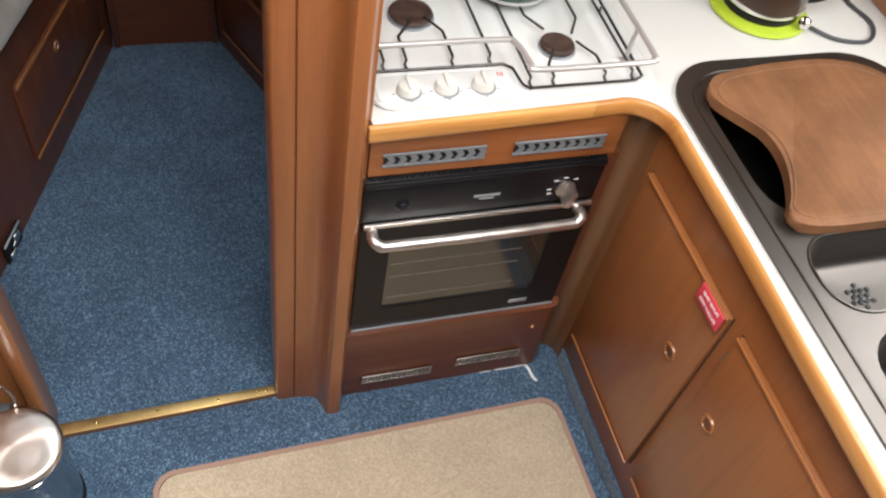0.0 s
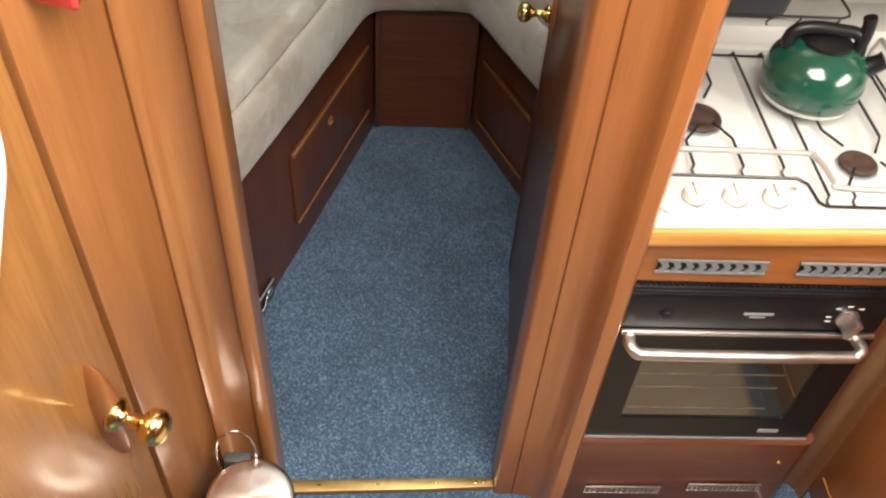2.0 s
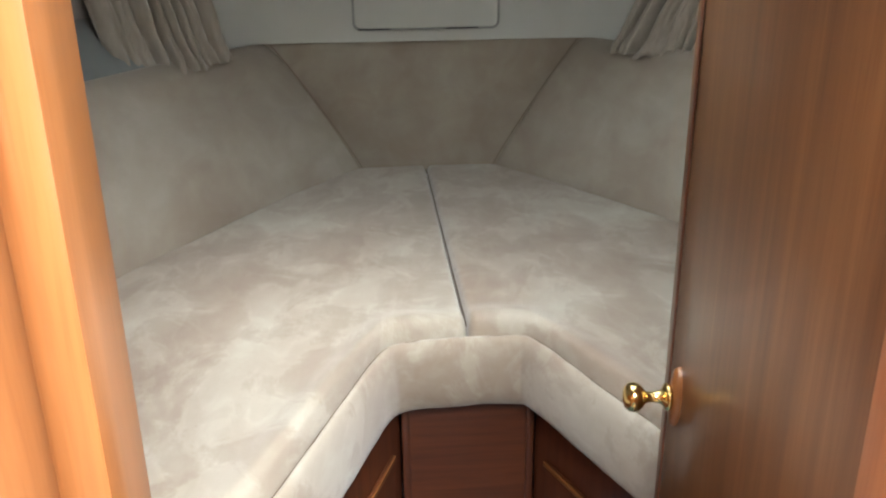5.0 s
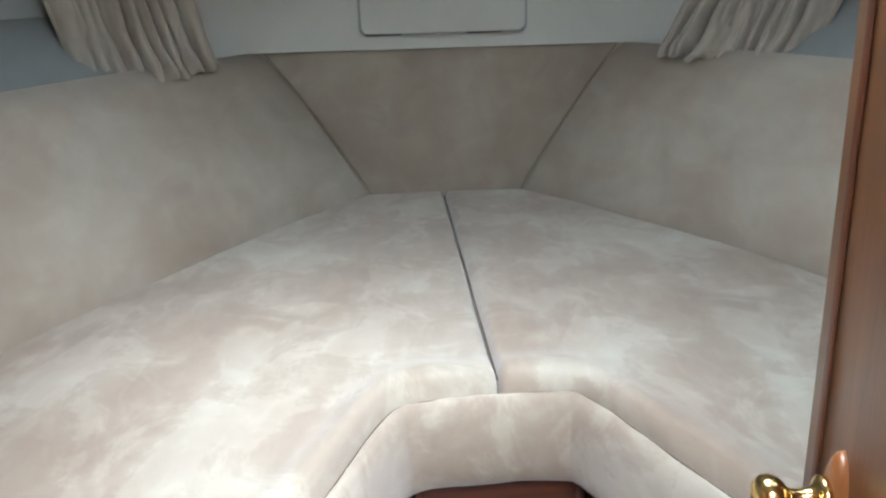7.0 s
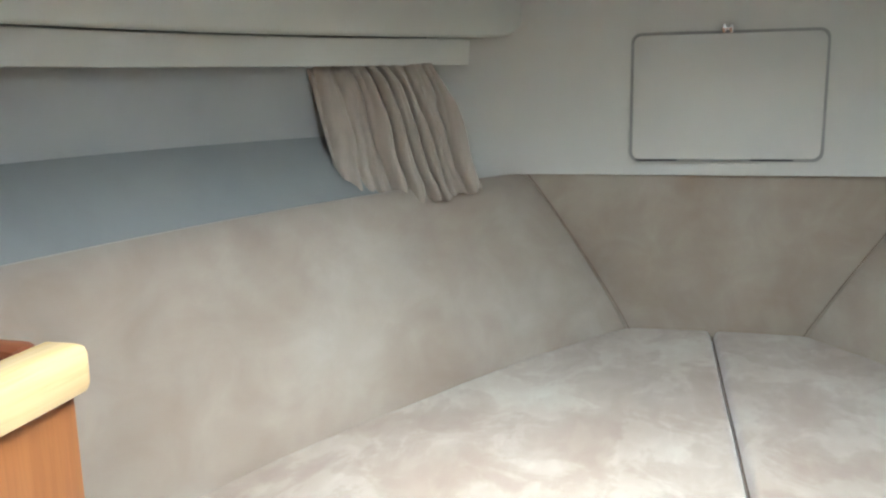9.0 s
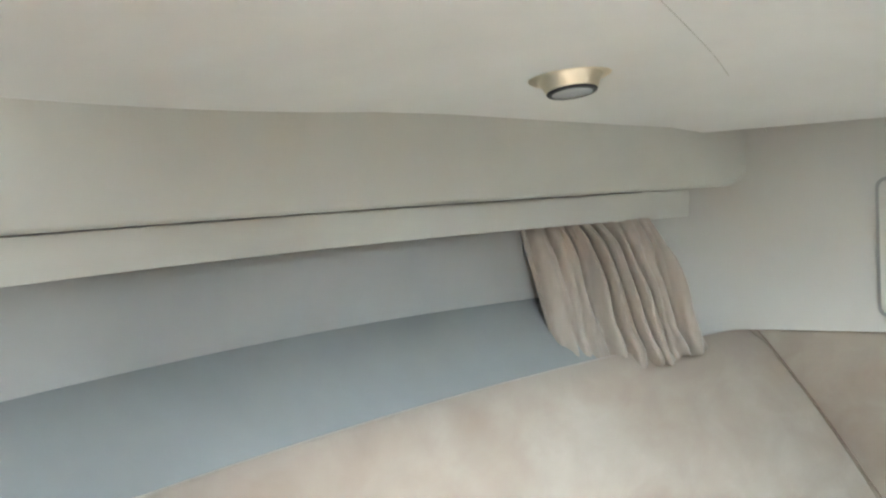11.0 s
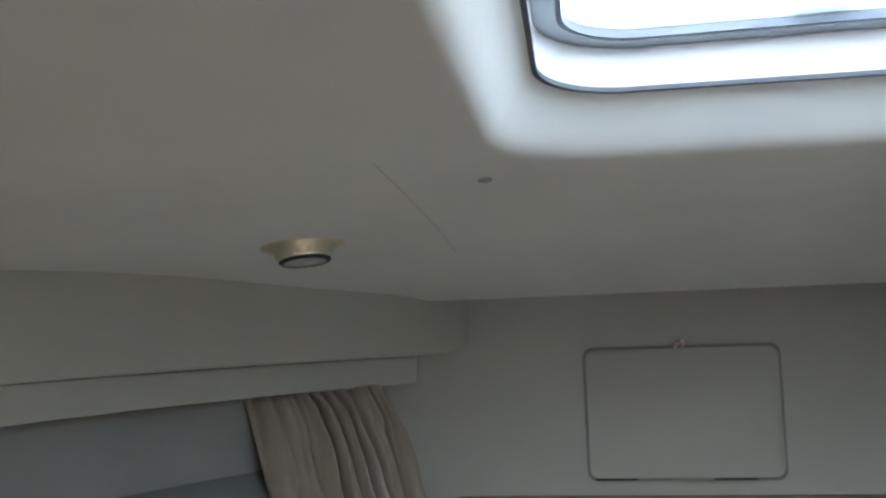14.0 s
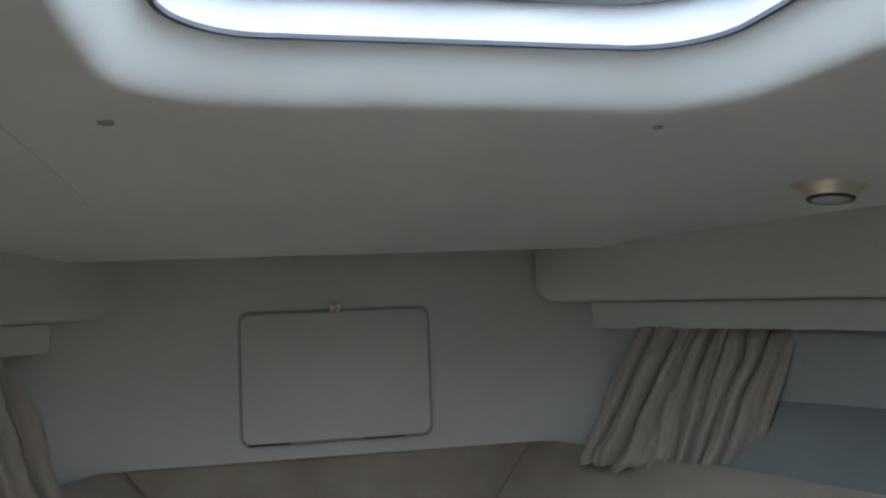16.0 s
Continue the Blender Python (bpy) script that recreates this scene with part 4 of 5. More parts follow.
part("tongue", moved(box(-0.060, -0.032, -0.013, -0.0065, FZ + 0.008, FZ + 0.026, 0.002), lm), M_CHROME, catch, "silver latch tongue")
part("tongue", moved(join(box(-0.030, -0.006, -0.013, -0.0065, FZ + 0.030, FZ + 0.052, 0.002), box(-0.040, -0.030, -0.011, -0.0065, FZ + 0.028, FZ + 0.036, 0.001)), lm), M_CHROME, catch, "silver latch tongue")
part("rim", moved(box(-0.066, 0.010, -0.010, -0.0065, FZ + 0.055, FZ + 0.060, 0.001), lm), M_ALU, catch)

# cabinet with an open tray top at the after end of the port berth
cab = thing("tray_cabinet", (-0.6, 0.36, 0.71), "mahogany cabinet with an open tray top and pale edging", "cabinet")
part("side_panel", box(-0.425, -0.408, 0.16, 0.600, 0.712, 1.129, 0.002), M_WOOD, cab)
part("front_panel", box(-0.86, -0.4255, 0.584, 0.600, 0.712, 1.129, 0.002), M_WOOD_X, cab)
# tray inside: shade painted with darker wood and a thin added sheet
part("tray_floor", box(-0.86, -0.4255, 0.16, 0.5835, 1.060, 1.069), M_PANEL_X, cab, "tray bottom darkened for the shade inside")
part("tray_shade_sheet", box(-0.86, -0.4255, 0.5795, 0.5838, 1.070, 1.1285), M_PANEL_X, cab, "thin dark sheet for the shade inside the tray")
part("edging", join(box(-0.432, -0.399, 0.16, 0.608, 1.1295, 1.161, 0.007)), M_EDGE_LIT, cab, "pale honey-coloured hardwood edging")
part("edging", join(box(-0.86, -0.4325, 0.582, 0.606, 1.1295, 1.161, 0.007)), M_PANEL_X, cab)
part("shelf_edging", box(-0.4075, -0.400, 0.17, 0.585, 1.042, 1.064, 0.003), M_OAK_Y, cab, "pale honey-coloured hardwood edging")

# curtains gathered at the bow ends of the pelmets


def curtain(s, seed):
    wide = 0.030 if s > 0 else 0.0
    back = 0.028 if s < 0 else 0.0
    a, b = Vector((0.650 - 0.3 * back, 2.055 + 0.25 * back, 1.344)), Vector((0.862 + wide, 1.880 - wide, 1.344))
    c, d = Vector((0.530 + 0.5 * back, 2.112 - 0.4 * back, 1.062)), Vector((0.735 + wide + 1.1 * back, 1.890 - wide - 1.4 * back, 1.034))
    nu, nv = 150, 30
    r = random.Random(seed)
    ph = [r.uniform(0, 6.28) for _ in range(6)]
    n3 = Vector((-0.66, -0.75, 0))
    front, backs = [], []
    for i in range(nu + 1):
        u = i / nu
        fr, bk = [], []
        for j in range(nv + 1):
            v = j / nv
            uu = u + 0.022 * math.sin(9 * u + ph[0]) + 0.030 * v * math.sin(7 * u + ph[4]) + 0.012 * math.sin(5 * v + 11 * u) + 0.055 * v * noise.noise(Vector((u * 5, v * 4.5, seed + 0.5)))
            p = a.lerp(b, u).lerp(c.lerp(d, u), v ** (1.1 + 1.7 * u))
            fold = abs(math.sin(math.pi * 8.5 * uu + ph[1])) ** 0.42 * (0.5 + 0.5 * math.sin(5 * u + ph[2]) ** 2)
            fold += 0.20 * abs(math.sin(math.pi * 12.0 * uu + ph[3] - 1.4 * v)) ** 0.6
            fold += 0.10 * noise.noise(Vector((u * 15, v * 3.0 + seed, 1.0)))
            amp = 0.014 + 0.046 * min(1.0, v * 3.0) * (0.8 + 0.4 * math.sin(math.pi * v))
            amp *= 1 - 0.8 * u ** 4
            hem = max(0.0, v - 0.72) / 0.28
            crease = hem * (0.006 * math.sin(40 * v + 17 * u + ph[5]) + 0.022 * noise.noise(Vector((u * 18, v * 9, seed))))
            q = p + n3 * (fold * amp + crease + 0.008) + Vector((0, 0, 0.012 * hem * noise.noise(Vector((u * 14, 2.0, seed)))))
            fr.append((both(q.x, s), q.y, q.z))
            q = q - n3 * 0.0025
            bk.append((both(q.x, s), q.y, q.z))
        front.append(fr)
        backs.append(bk)
    return shell(front, backs)


for s in (-1, 1):
    solo("curtain", curtain(s, 3 if s < 0 else 8), M_CURTAIN, (both(0.7, s), 2.0, 1.04), "short taupe curtain gathered under the pelmet", "curtain", "cabin curtains", angle=80)

# deckhead lamps and screw caps
LX, LY = 0.626, 1.560
lamp = thing("ceiling_lamp", (CX - LX, LY, ceiling_z(CX - LX, LY)), "small brass ceiling spotlight with a dark-rimmed lens", "ceiling lamp", "cabin spotlights")
lz = ceiling_z(CX - LX, LY)
lm = Matrix.Translation((CX - LX, LY, lz)) @ Matrix.Rotation(radians(-7), 4, "Y") @ Matrix.Rotation(radians(174), 4, "X")
part("bowl", lathe([(0.066, -0.006), (0.066, 0.0004), (0.062, 0.0016), (0.052, 0.003), (0.050, 0.0045), (0.043, 0.018), (0.039, 0.0245), (0.036, 0.0255)], 40, lm), M_PALEBRASS, lamp)
part("rim", lathe([(0.039, 0.0230), (0.0400, 0.0250), (0.0385, 0.0275), (0.0335, 0.0280)], 40, lm), M_SEAL, lamp, "dark lens rim")
part("lens", lathe([(0.0335, 0.0276), (0.031, 0.0284), (0.010, 0.0290)], 32, lm), M_LENS, lamp)
part("screw", lathe([(0.003, 0.0), (0.003, 0.007), (0.002, 0.008)], 10, lm @ Matrix.Translation((0.0, -0.046, 0))), M_BRASS, lamp)
copy_thing(lamp, Matrix.Translation(w(0.765, 1.515, ceiling_z(0.765, 1.515))) @ Matrix.Rotation(radians(14), 4, "Y") @ Matrix.Scale(0.9, 4))
for s, big in ((-1, 1), (1, 0.75)):
    x, y = CX + s * 0.315, 1.285
    solo("screw_cap", lathe([(0.0085 * big, -0.001), (0.0085 * big, 0.002), (0.006 * big, 0.003)], 16, Matrix.Translation((x, y, ceiling_z(x, y))) @ Matrix.Rotation(radians(180), 4, "X")), M_LENS,
         (x, y, ceiling_z(x, y)), "small grey screw cap in the deckhead lining", "screw cap", "deckhead screw caps")

# joint in the deckhead lining
for s in (-1,):
    front, backs = [], []
    for i in range(41):
        y = 0.14 + 2.09 * i / 40
        x = both(0.398 + 0.02 * math.sin(y), s)
        z = ceiling_z(x, y)
        front.append([(x - 0.0016, y, z + 0.0004), (x, y, z - 0.0005), (x + 0.0016, y, z + 0.0004)])
        backs.append([(x - 0.0016, y, z + 0.003), (x, y, z + 0.003), (x + 0.0016, y, z + 0.003)])
    solo("trim_ceiling_joint", shell(front, backs), M_VINYL, (both(0.39, s), 1.1, 1.6), "stitched joint in the off-white deckhead lining", "seam", kind="structure", angle=20)

# ---- galley ----
# cooker unit front and side cabinets
unit = thing("cooker_cabinet", (0.55, 0.10, FZ), "mahogany galley unit round a built-in oven", "cabinet")
# low panel in a darker copy: its shade is put into the colour
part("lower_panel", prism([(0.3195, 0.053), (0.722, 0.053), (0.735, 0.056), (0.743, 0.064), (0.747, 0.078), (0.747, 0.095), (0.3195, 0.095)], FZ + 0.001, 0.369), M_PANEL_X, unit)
part("upper_rail", box(0.3395, 0.735, 0.076, 0.095, 0.768, 0.853), M_RAIL, unit)
part("stile", box(0.3195, 0.3345, 0.077, 0.095, 0.3695, 0.7675), M_WOOD, unit)
# right stile darker: the oven's dark reflection is put into its colour
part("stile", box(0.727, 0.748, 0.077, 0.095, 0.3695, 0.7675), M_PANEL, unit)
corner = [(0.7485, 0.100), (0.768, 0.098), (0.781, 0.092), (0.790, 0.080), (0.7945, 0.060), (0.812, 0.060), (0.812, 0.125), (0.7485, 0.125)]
# inside corner in darkened wood, standing for the shade there
part("corner_panel", prism(corner, FZ + 0.001, 0.853), M_WOOD_SHADED, unit, "rounded inside corner panel", 60)
part("screw_cover", lathe([(0.004, 0.0), (0.0035, 0.002), (0.002, 0.003)], 12, Matrix.Translation((0.698, 0.053, 0.310)) @ Matrix.Rotation(radians(90), 4, "X")), M_BRASS_STRIP, unit)


def vent(x0, x1, z0, z1, slant, label, dy=0.0, mat=M_VENT):
    """A pressed metal grille with a row of slots over a dark backing."""
    th = thing("vent_grille", ((x0 + x1) / 2, 0.0755 + dy, z0), label, "vent", "cooker unit vents")
    part("backing", box(x0 + 0.003, x1 - 0.003, 0.0735 + dy, 0.0755 + dy, z0 + 0.003, z1 - 0.003), M_BLACK, th)
    part("frame", join(box(x0, x1, 0.0700 + dy, 0.0735 + dy, z0, z0 + 0.0045, 0.0008), box(x0, x1, 0.0700 + dy, 0.0735 + dy, z1 - 0.0045, z1, 0.0008)), mat, th)
    n_ = 9 if slant else 14
    pitch = (x1 - x0) / n_
    h = z1 - z0 - 0.009
    for i in range(n_):
        xa = x0 + pitch * (i + 0.5)
        if slant:
            bm_ = bmesh.new()
            t_, zz = pitch * 0.27, z0 + 0.0045
            pts = [(xa - t_, zz), (xa + t_, zz), (xa + t_ + pitch * 0.32, zz + h * 0.5), (xa + t_, zz + h), (xa - t_, zz + h), (xa - t_ + pitch * 0.32, zz + h * 0.5)]
            lo = [bm_.verts.new((x, 0.0734 + dy, z)) for x, z in pts]
            hi = [bm_.verts.new((x, 0.0705 + dy, z)) for x, z in pts]
            bm_.faces.new(hi)
            bm_.faces.new(lo[::-1])
            for k in range(6):
                bm_.faces.new((lo[k], lo[(k + 1) % 6], hi[(k + 1) % 6], hi[k]))
        else:
            bm_ = join(box(xa - pitch * 0.22, xa + pitch * 0.22, 0.0705 + dy, 0.0734 + dy, z0 + 0.0045, z1 - 0.0045), box(xa - pitch * 0.5, xa + pitch * 0.5, 0.0707 + dy, 0.0733 + dy, (z0 + z1) / 2 - 0.001, (z0 + z1) / 2 + 0.001))
        part("slat", bm_, mat, th)
    return th


vent(0.358, 0.514, 0.7895, 0.8165, True, "silver grille with zigzag slots above the oven")
vent(0.558, 0.708, 0.7895, 0.8165, True, "silver grille with zigzag slots above the oven")
vent(0.362, 0.503, 0.1990, 0.2240, False, "dull metal grille with small slots near the carpet", -0.0235, M_DULL)
vent(0.552, 0.688, 0.2110, 0.2360, False, "dull metal grille with small slots near the carpet", -0.0235, M_DULL)

# oven
oven = thing("oven", (0.53, 0.07, 0.37), "black built-in gas oven with a steel handle", "oven")
OX0, OX1 = 0.335, 0.7265
part("fascia", box(OX0, OX1, 0.070, 0.0945, 0.6695, 0.7485, 0.002), M_BLACK, oven)
part("top_trim", join(box(OX0, OX1, 0.066, 0.0945, 0.749, 0.7575, 0.002), box(OX0, OX1, 0.068, 0.0945, 0.758, 0.7625, 0.001)), M_BLACK, oven)
for i in range(44):
    x = OX0 + 0.012 + i * 0.0083
    part("fin", box(x, x + 0.0036, 0.0715, 0.0755, 0.7628, 0.7672), M_BLACK, oven)
part("chrome_strip", box(OX0 + 0.003, OX1 - 0.003, 0.062, 0.0695, 0.6605, 0.669, 0.0018), M_SATIN, oven)
door_o = part("door", ring_prism(rrect(OX0, OX1, 0.371, 0.659, 0.004, 3), rrect(0.385, 0.668, 0.433, 0.600, 0.008, 3), 0.0, 0.030, 0.001), M_BLACK, oven)
om = Matrix.Translation((0, 0.0945, 0)) @ Matrix(((1, 0, 0, 0), (0, 0, -1, 0), (0, 1, 0, 0), (0, 0, 0, 1)))
door_o.data.transform(Matrix.Translation(-ORIGIN[oven]) @ Matrix.Scale(K, 4) @ Matrix.Translation((0, 0, -Z0)) @ om @ (Matrix.Translation(-ORIGIN[oven]) @ Matrix.Scale(K, 4) @ Matrix.Translation((0, 0, -Z0))).inverted())
part("glass", box(0.383, 0.670, 0.068, 0.071, 0.431, 0.602), M_OVENGLASS, door_o, "smoked glass oven window")
part("lower_edge", box(OX0, OX1, 0.062, 0.0643, 0.371, 0.375), M_ALU, door_o)
part("badge", box(0.632, 0.668, 0.0625, 0.0643, 0.393, 0.402, 0.0005), M_ALU, door_o, "small silver badge")
hy = 0.036
part("handle", tube([(0.352, 0.064, 0.655), (0.350, 0.052, 0.656), (0.352, 0.042, 0.655), (0.360, 0.037, 0.651), (0.375, hy, 0.649), (0.52, hy - 0.002, 0.650), (0.675, hy, 0.650), (0.690, 0.037, 0.652), (0.699, 0.042, 0.656), (0.701, 0.052, 0.657), (0.699, 0.064, 0.656)], 0.0092, 14, 6), M_SATIN, door_o, "satin steel bar handle")
for z in (0.460, 0.520, 0.556):
    part("oven_shelf", box(0.392, 0.625, 0.0668, 0.0678, z, z + 0.0014), M_DULL, door_o, "bright shelf wire behind the glass")
part("dial", join(lathe([(0.017, 0.0), (0.017, 0.004), (0.013, 0.005)], 28, Matrix.Translation((0.668, 0.0695, 0.702)) @ Matrix.Rotation(radians(90), 4, "X")),
                  moved(box(-0.0055, 0.0055, -0.030, -0.004, -0.016, 0.016, 0.002), Matrix.Translation((0.668, 0.0695, 0.702)) @ Matrix.Rotation(radians(18), 4, "Y"))), M_SATIN, oven, "silver thermostat dial")
part("igniter", lathe([(0.011, 0.0), (0.011, 0.002), (0.008, 0.003), (0.007, 0.0065), (0.005, 0.007)], 24, Matrix.Translation((0.397, 0.0695, 0.703)) @ Matrix.Rotation(radians(90), 4, "X")), M_BLACK, oven)
part("maker_mark", join(box(0.512, 0.556, 0.0692, 0.0698, 0.7035, 0.7085), box(0.522, 0.546, 0.0692, 0.0698, 0.6975, 0.7005)), M_ALU, oven, "small grey maker's mark")
for x, z in ((0.648, 0.722), (0.664, 0.727), (0.682, 0.722), (0.640, 0.703), (0.642, 0.693)):
    part("dial_mark", box(x - 0.004, x + 0.004, 0.0692, 0.0698, z - 0.0012, z + 0.0012), M_LABEL, oven)

# worktop with a rounded inside corner and a hardwood edge
arc = [(0.712 + 0.062 * math.sin(radians(9 * i)), 0.010 + 0.062 * math.cos(radians(9 * i))) for i in range(11)]
front_run = [(0.330, 0.057), (0.500, 0.0628), (0.668, 0.0685)]
corner_run = [(0.6685, 0.0685)] + arc + [(0.7738, -0.0145)]
side_run = [(0.7738, -0.015), (0.772, -0.2), (0.767, -0.36), (0.763, -0.6), (0.758, -1.6)]
edge_path = front_run[:2] + corner_run + side_run[1:]
worktop = thing("worktop", (0.9, 0.2, 0.838), "white laminate galley worktop with a honey hardwood edge", "worktop")
top_outline = [(0.337, 0.0655)] + [(x + 0.0068, y + 0.0068) for x, y in edge_path[1:]] + [(1.415, -1.6), (1.415, 0.595), (0.337, 0.595)]


def with_hole(outer_, hole, z0, z1):
    """A slab with a hole through it, filled by a triangulated face."""
    bm_ = bmesh.new()
    loops = []
    for o in (outer_, hole):
        vs = [bm_.verts.new((x, y, z1)) for x, y in o]
        loops.append([bm_.edges.new((vs[i], vs[(i + 1) % len(vs)])) for i in range(len(vs))])
    bmesh.ops.triangle_fill(bm_, use_beauty=True, edges=loops[0] + loops[1])
    geo = bmesh.ops.extrude_face_region(bm_, geom=bm_.faces[:])
    for v in geo["geom"]:
        if isinstance(v, bmesh.types.BMVert):
            v.co.z = z0
    return bm_


sink_hole = rrect(0.828, 1.175, -0.66, 0.110, 0.075, 6)
part("slab", with_hole(top_outline, sink_hole, 0.8535, 0.880), M_LAMINATE, worktop)
EDGE = [(0.0075, 0.8560), (0.002, 0.8560), (-0.001, 0.8575), (-0.0022, 0.862), (-0.0022, 0.877), (-0.001, 0.882), (0.001, 0.8845), (0.0045, 0.8850), (0.0075, 0.8835)]
for run, mat in ((front_run, M_OAK), (corner_run, M_OAK_CORNER), (side_run, M_OAK_Y)):
    part("edge", sweep(EDGE, [(x, y, 0) for x, y in run]), mat, worktop, "honey-coloured hardwood edge", 50)
part("back_ledge", box(0.338, 1.415, 0.505, 0.597, 0.8805, 0.915, 0.004), M_LAMINATE, worktop)

# side cabinet with two doors
CXF = 0.795
scab = thing("galley_cabinet", (0.9, -0.5, FZ), "mahogany galley cabinet with beaded doors", "cabinet")
part("face", box(CXF, CXF + 0.016, -1.6, 0.0595, FZ + 0.045, 0.853, 0.001), M_CAB, scab)
part("toe_kick", prism([(CXF - 0.006, -1.6), (CXF - 0.006, 0.050), (CXF + 0.006, 0.0595), (CXF + 0.012, 0.0595), (CXF + 0.012, -1.6)], FZ + 0.0005, FZ + 0.0445, 0.003), M_CARPET, scab, "blue carpet turned up as a skirting")


def cab_door(y0, y1, z0, z1, hole, top_cut=0.0):
    dr = part("door", box(CXF - 0.010, CXF - 0.0005, y0, y1, z0, z1, 0.003), M_CAB, scab)
    for c, d in ((z0, z0 + 0.0055), (z1 - 0.0055, z1)):
        part("bead", box(CXF - 0.0138, CXF - 0.0102, y0, y1, c, d, 0.0017), M_BEAD, dr, "lighter rounded beading")
    for a, wide in ((y0 - 0.0017, 0.0012), (y1 + 0.0005, 0.0018)):
        part("gap", box(CXF - 0.0018, CXF - 0.0006, a, a + wide, z0, z1), M_GROOVE, dr, "dark shadow gap")
    for z in (z0 + 0.09, z1 - 0.07):
        part("hinge", box(CXF - 0.0065, CXF - 0.0019, y1 + 0.0005, y1 + 0.0045, z, z + 0.022, 0.0008), M_DULL, dr, "small dull hinge knuckle")
    m_ = Matrix.Translation((CXF - 0.0105, *hole)) @ Matrix.Rotation(radians(-90), 4, "Y")
    part("finger_ring", ring_bead(0.0125, 0.0035, m_), M_WOOD, dr, "turned wooden finger ring")
    part("finger_hole", lathe([(0.0115, -0.0008), (0.0115, 0.0012), (0.011, 0.0015)], 20, m_), M_PANEL, dr)


cab_door(-0.245, 0.036, 0.283, 0.759, (-0.190, 0.585))
cab_door(-0.600, -0.274, 0.283, 0.759, (-0.322, 0.593))
sign = thing("warning_plate", (CXF - 0.012, -0.21, 0.72), "red engraved plate with white lettering on a cabinet door", "sign")
part("plate", box(CXF - 0.0175, CXF - 0.0147, -0.243, -0.178, 0.724, 0.758, 0.0006), M_REDSIGN, sign)
for txt, dz in (("GAS SHUT", 0.7485), ("OFF VALVE", 0.7335)):
    p = w(CXF - 0.0177, -0.2105, dz) - ORIGIN[sign]
    lettering(txt, 0.0115, M_LABEL, Matrix.Translation(p) @ Matrix(((0, 0, -1, 0), (-1, 0, 0, 0), (0, 1, 0, 0), (0, 0, 0, 1))), sign)

# sink with a chopping board on one bowl
sink = thing("sink", (1.0, -0.25, 0.88), "stainless steel sink with a main bowl and a drainer bowl", "sink")
rim_o, rim_i = rrect(0.796, 1.215, -0.700, 0.143, 0.10, 8), rrect(0.822, 1.188, -0.675, 0.118, 0.08, 8)
bowl1 = rrect(0.838, 1.150, -0.182, 0.092, 0.072, 8)
bowl2 = rrect(0.843, 1.130, -0.336, -0.209, 0.055, 8)
bowl3 = rrect(0.848, 1.150, -0.645, -0.362, 0.06, 8)


def plate_with_holes(outer_, holes, z):
    bm_ = bmesh.new()
    edges = []
    for o in (outer_, *holes):
        vs = [bm_.verts.new((x, y, z)) for x, y in o]
        edges += [bm_.edges.new((vs[i], vs[(i + 1) % len(vs)])) for i in range(len(vs))]
    bmesh.ops.triangle_fill(bm_, use_beauty=True, edges=edges)
    return bm_


def bowl(outline_, depth, z):
    bm_ = bmesh.new()
    cx_ = sum(p[0] for p in outline_) / len(outline_)
    cy_ = sum(p[1] for p in outline_) / len(outline_)
    rows_ = []
    for sc, dz in ((1.0, 0.0), (0.985, -0.004), (0.965, -0.012), (0.93, -depth * 0.8), (0.88, -depth * 0.95), (0.78, -depth), (0.3, -depth - 0.003)):
        rows_.append([bm_.verts.new((cx_ + (x - cx_) * sc, cy_ + (y - cy_) * sc, z + dz)) for x, y in outline_])
    for a, b in zip(rows_, rows_[1:]):
        for i in range(len(a)):
            bm_.faces.new((a[i], a[(i + 1) % len(a)], b[(i + 1) % len(a)], b[i]))
    bm_.faces.new(rows_[-1])
    return bm_


SZ = 0.8845
deck_ = plate_with_holes(rim_i, [bowl1, bowl2, bowl3], SZ)
part("rim", ring_prism(rim_o, rim_i, 0.8806, SZ + 0.0008, 0.0008), M_STEEL, sink)
part("deck", deck_, M_STEEL, sink)
part("bead", tube([(x, y, SZ + 0.0006) for x, y in rim_i + rim_i[:1]], 0.0026, 6), M_STEEL, sink, "pressed bead round the rim")
part("main_bowl", bowl(bowl1, 0.13, SZ), M_STEEL, sink, "", 60)
half = part("half_bowl", bowl(bowl2, 0.075, SZ), M_STEEL, sink, "", 60)
part("drainer_bowl", bowl(bowl3, 0.10, SZ), M_STEEL, sink, "", 60)
part("bead", tube([(x, y, SZ + 0.0005) for x, y in bowl2 + bowl2[:1]], 0.0022, 6), M_STEEL, half)
for i in range(13):
    a = 2 * math.pi * i / 6 if i < 6 else 2 * math.pi * (i + 0.5) / 6
    r = 0.0 if i == 12 else 0.0105 if i < 6 else 0.0185
    part("drain_hole", lathe([(0.0040, SZ - 0.0775), (0.0040, SZ - 0.0762), (0.003, SZ - 0.0758)], 12, Matrix.Translation((0.960 + r * math.cos(a), -0.268 + r * math.sin(a), 0))), M_BLACK, half)
# board with one side cut in a shallow curve
bite = smooth_path([(0.900, 0.098, 0), (0.865, 0.088, 0), (0.842, 0.062, 0), (0.846, 0.034, 0), (0.866, 0.002, 0), (0.885, -0.028, 0), (0.891, -0.062, 0), (0.884, -0.104, 0), (0.864, -0.150, 0), (0.846, -0.178, 0), (0.848, -0.196, 0), (0.872, -0.207, 0), (0.930, -0.212, 0),
                    (1.08, -0.212, 0), (1.150, -0.204, 0), (1.176, -0.176, 0), (1.180, -0.08, 0), (1.176, 0.015, 0), (1.160, 0.064, 0), (1.124, 0.095, 0), (1.057, 0.110, 0), (0.960, 0.107, 0)], 5)
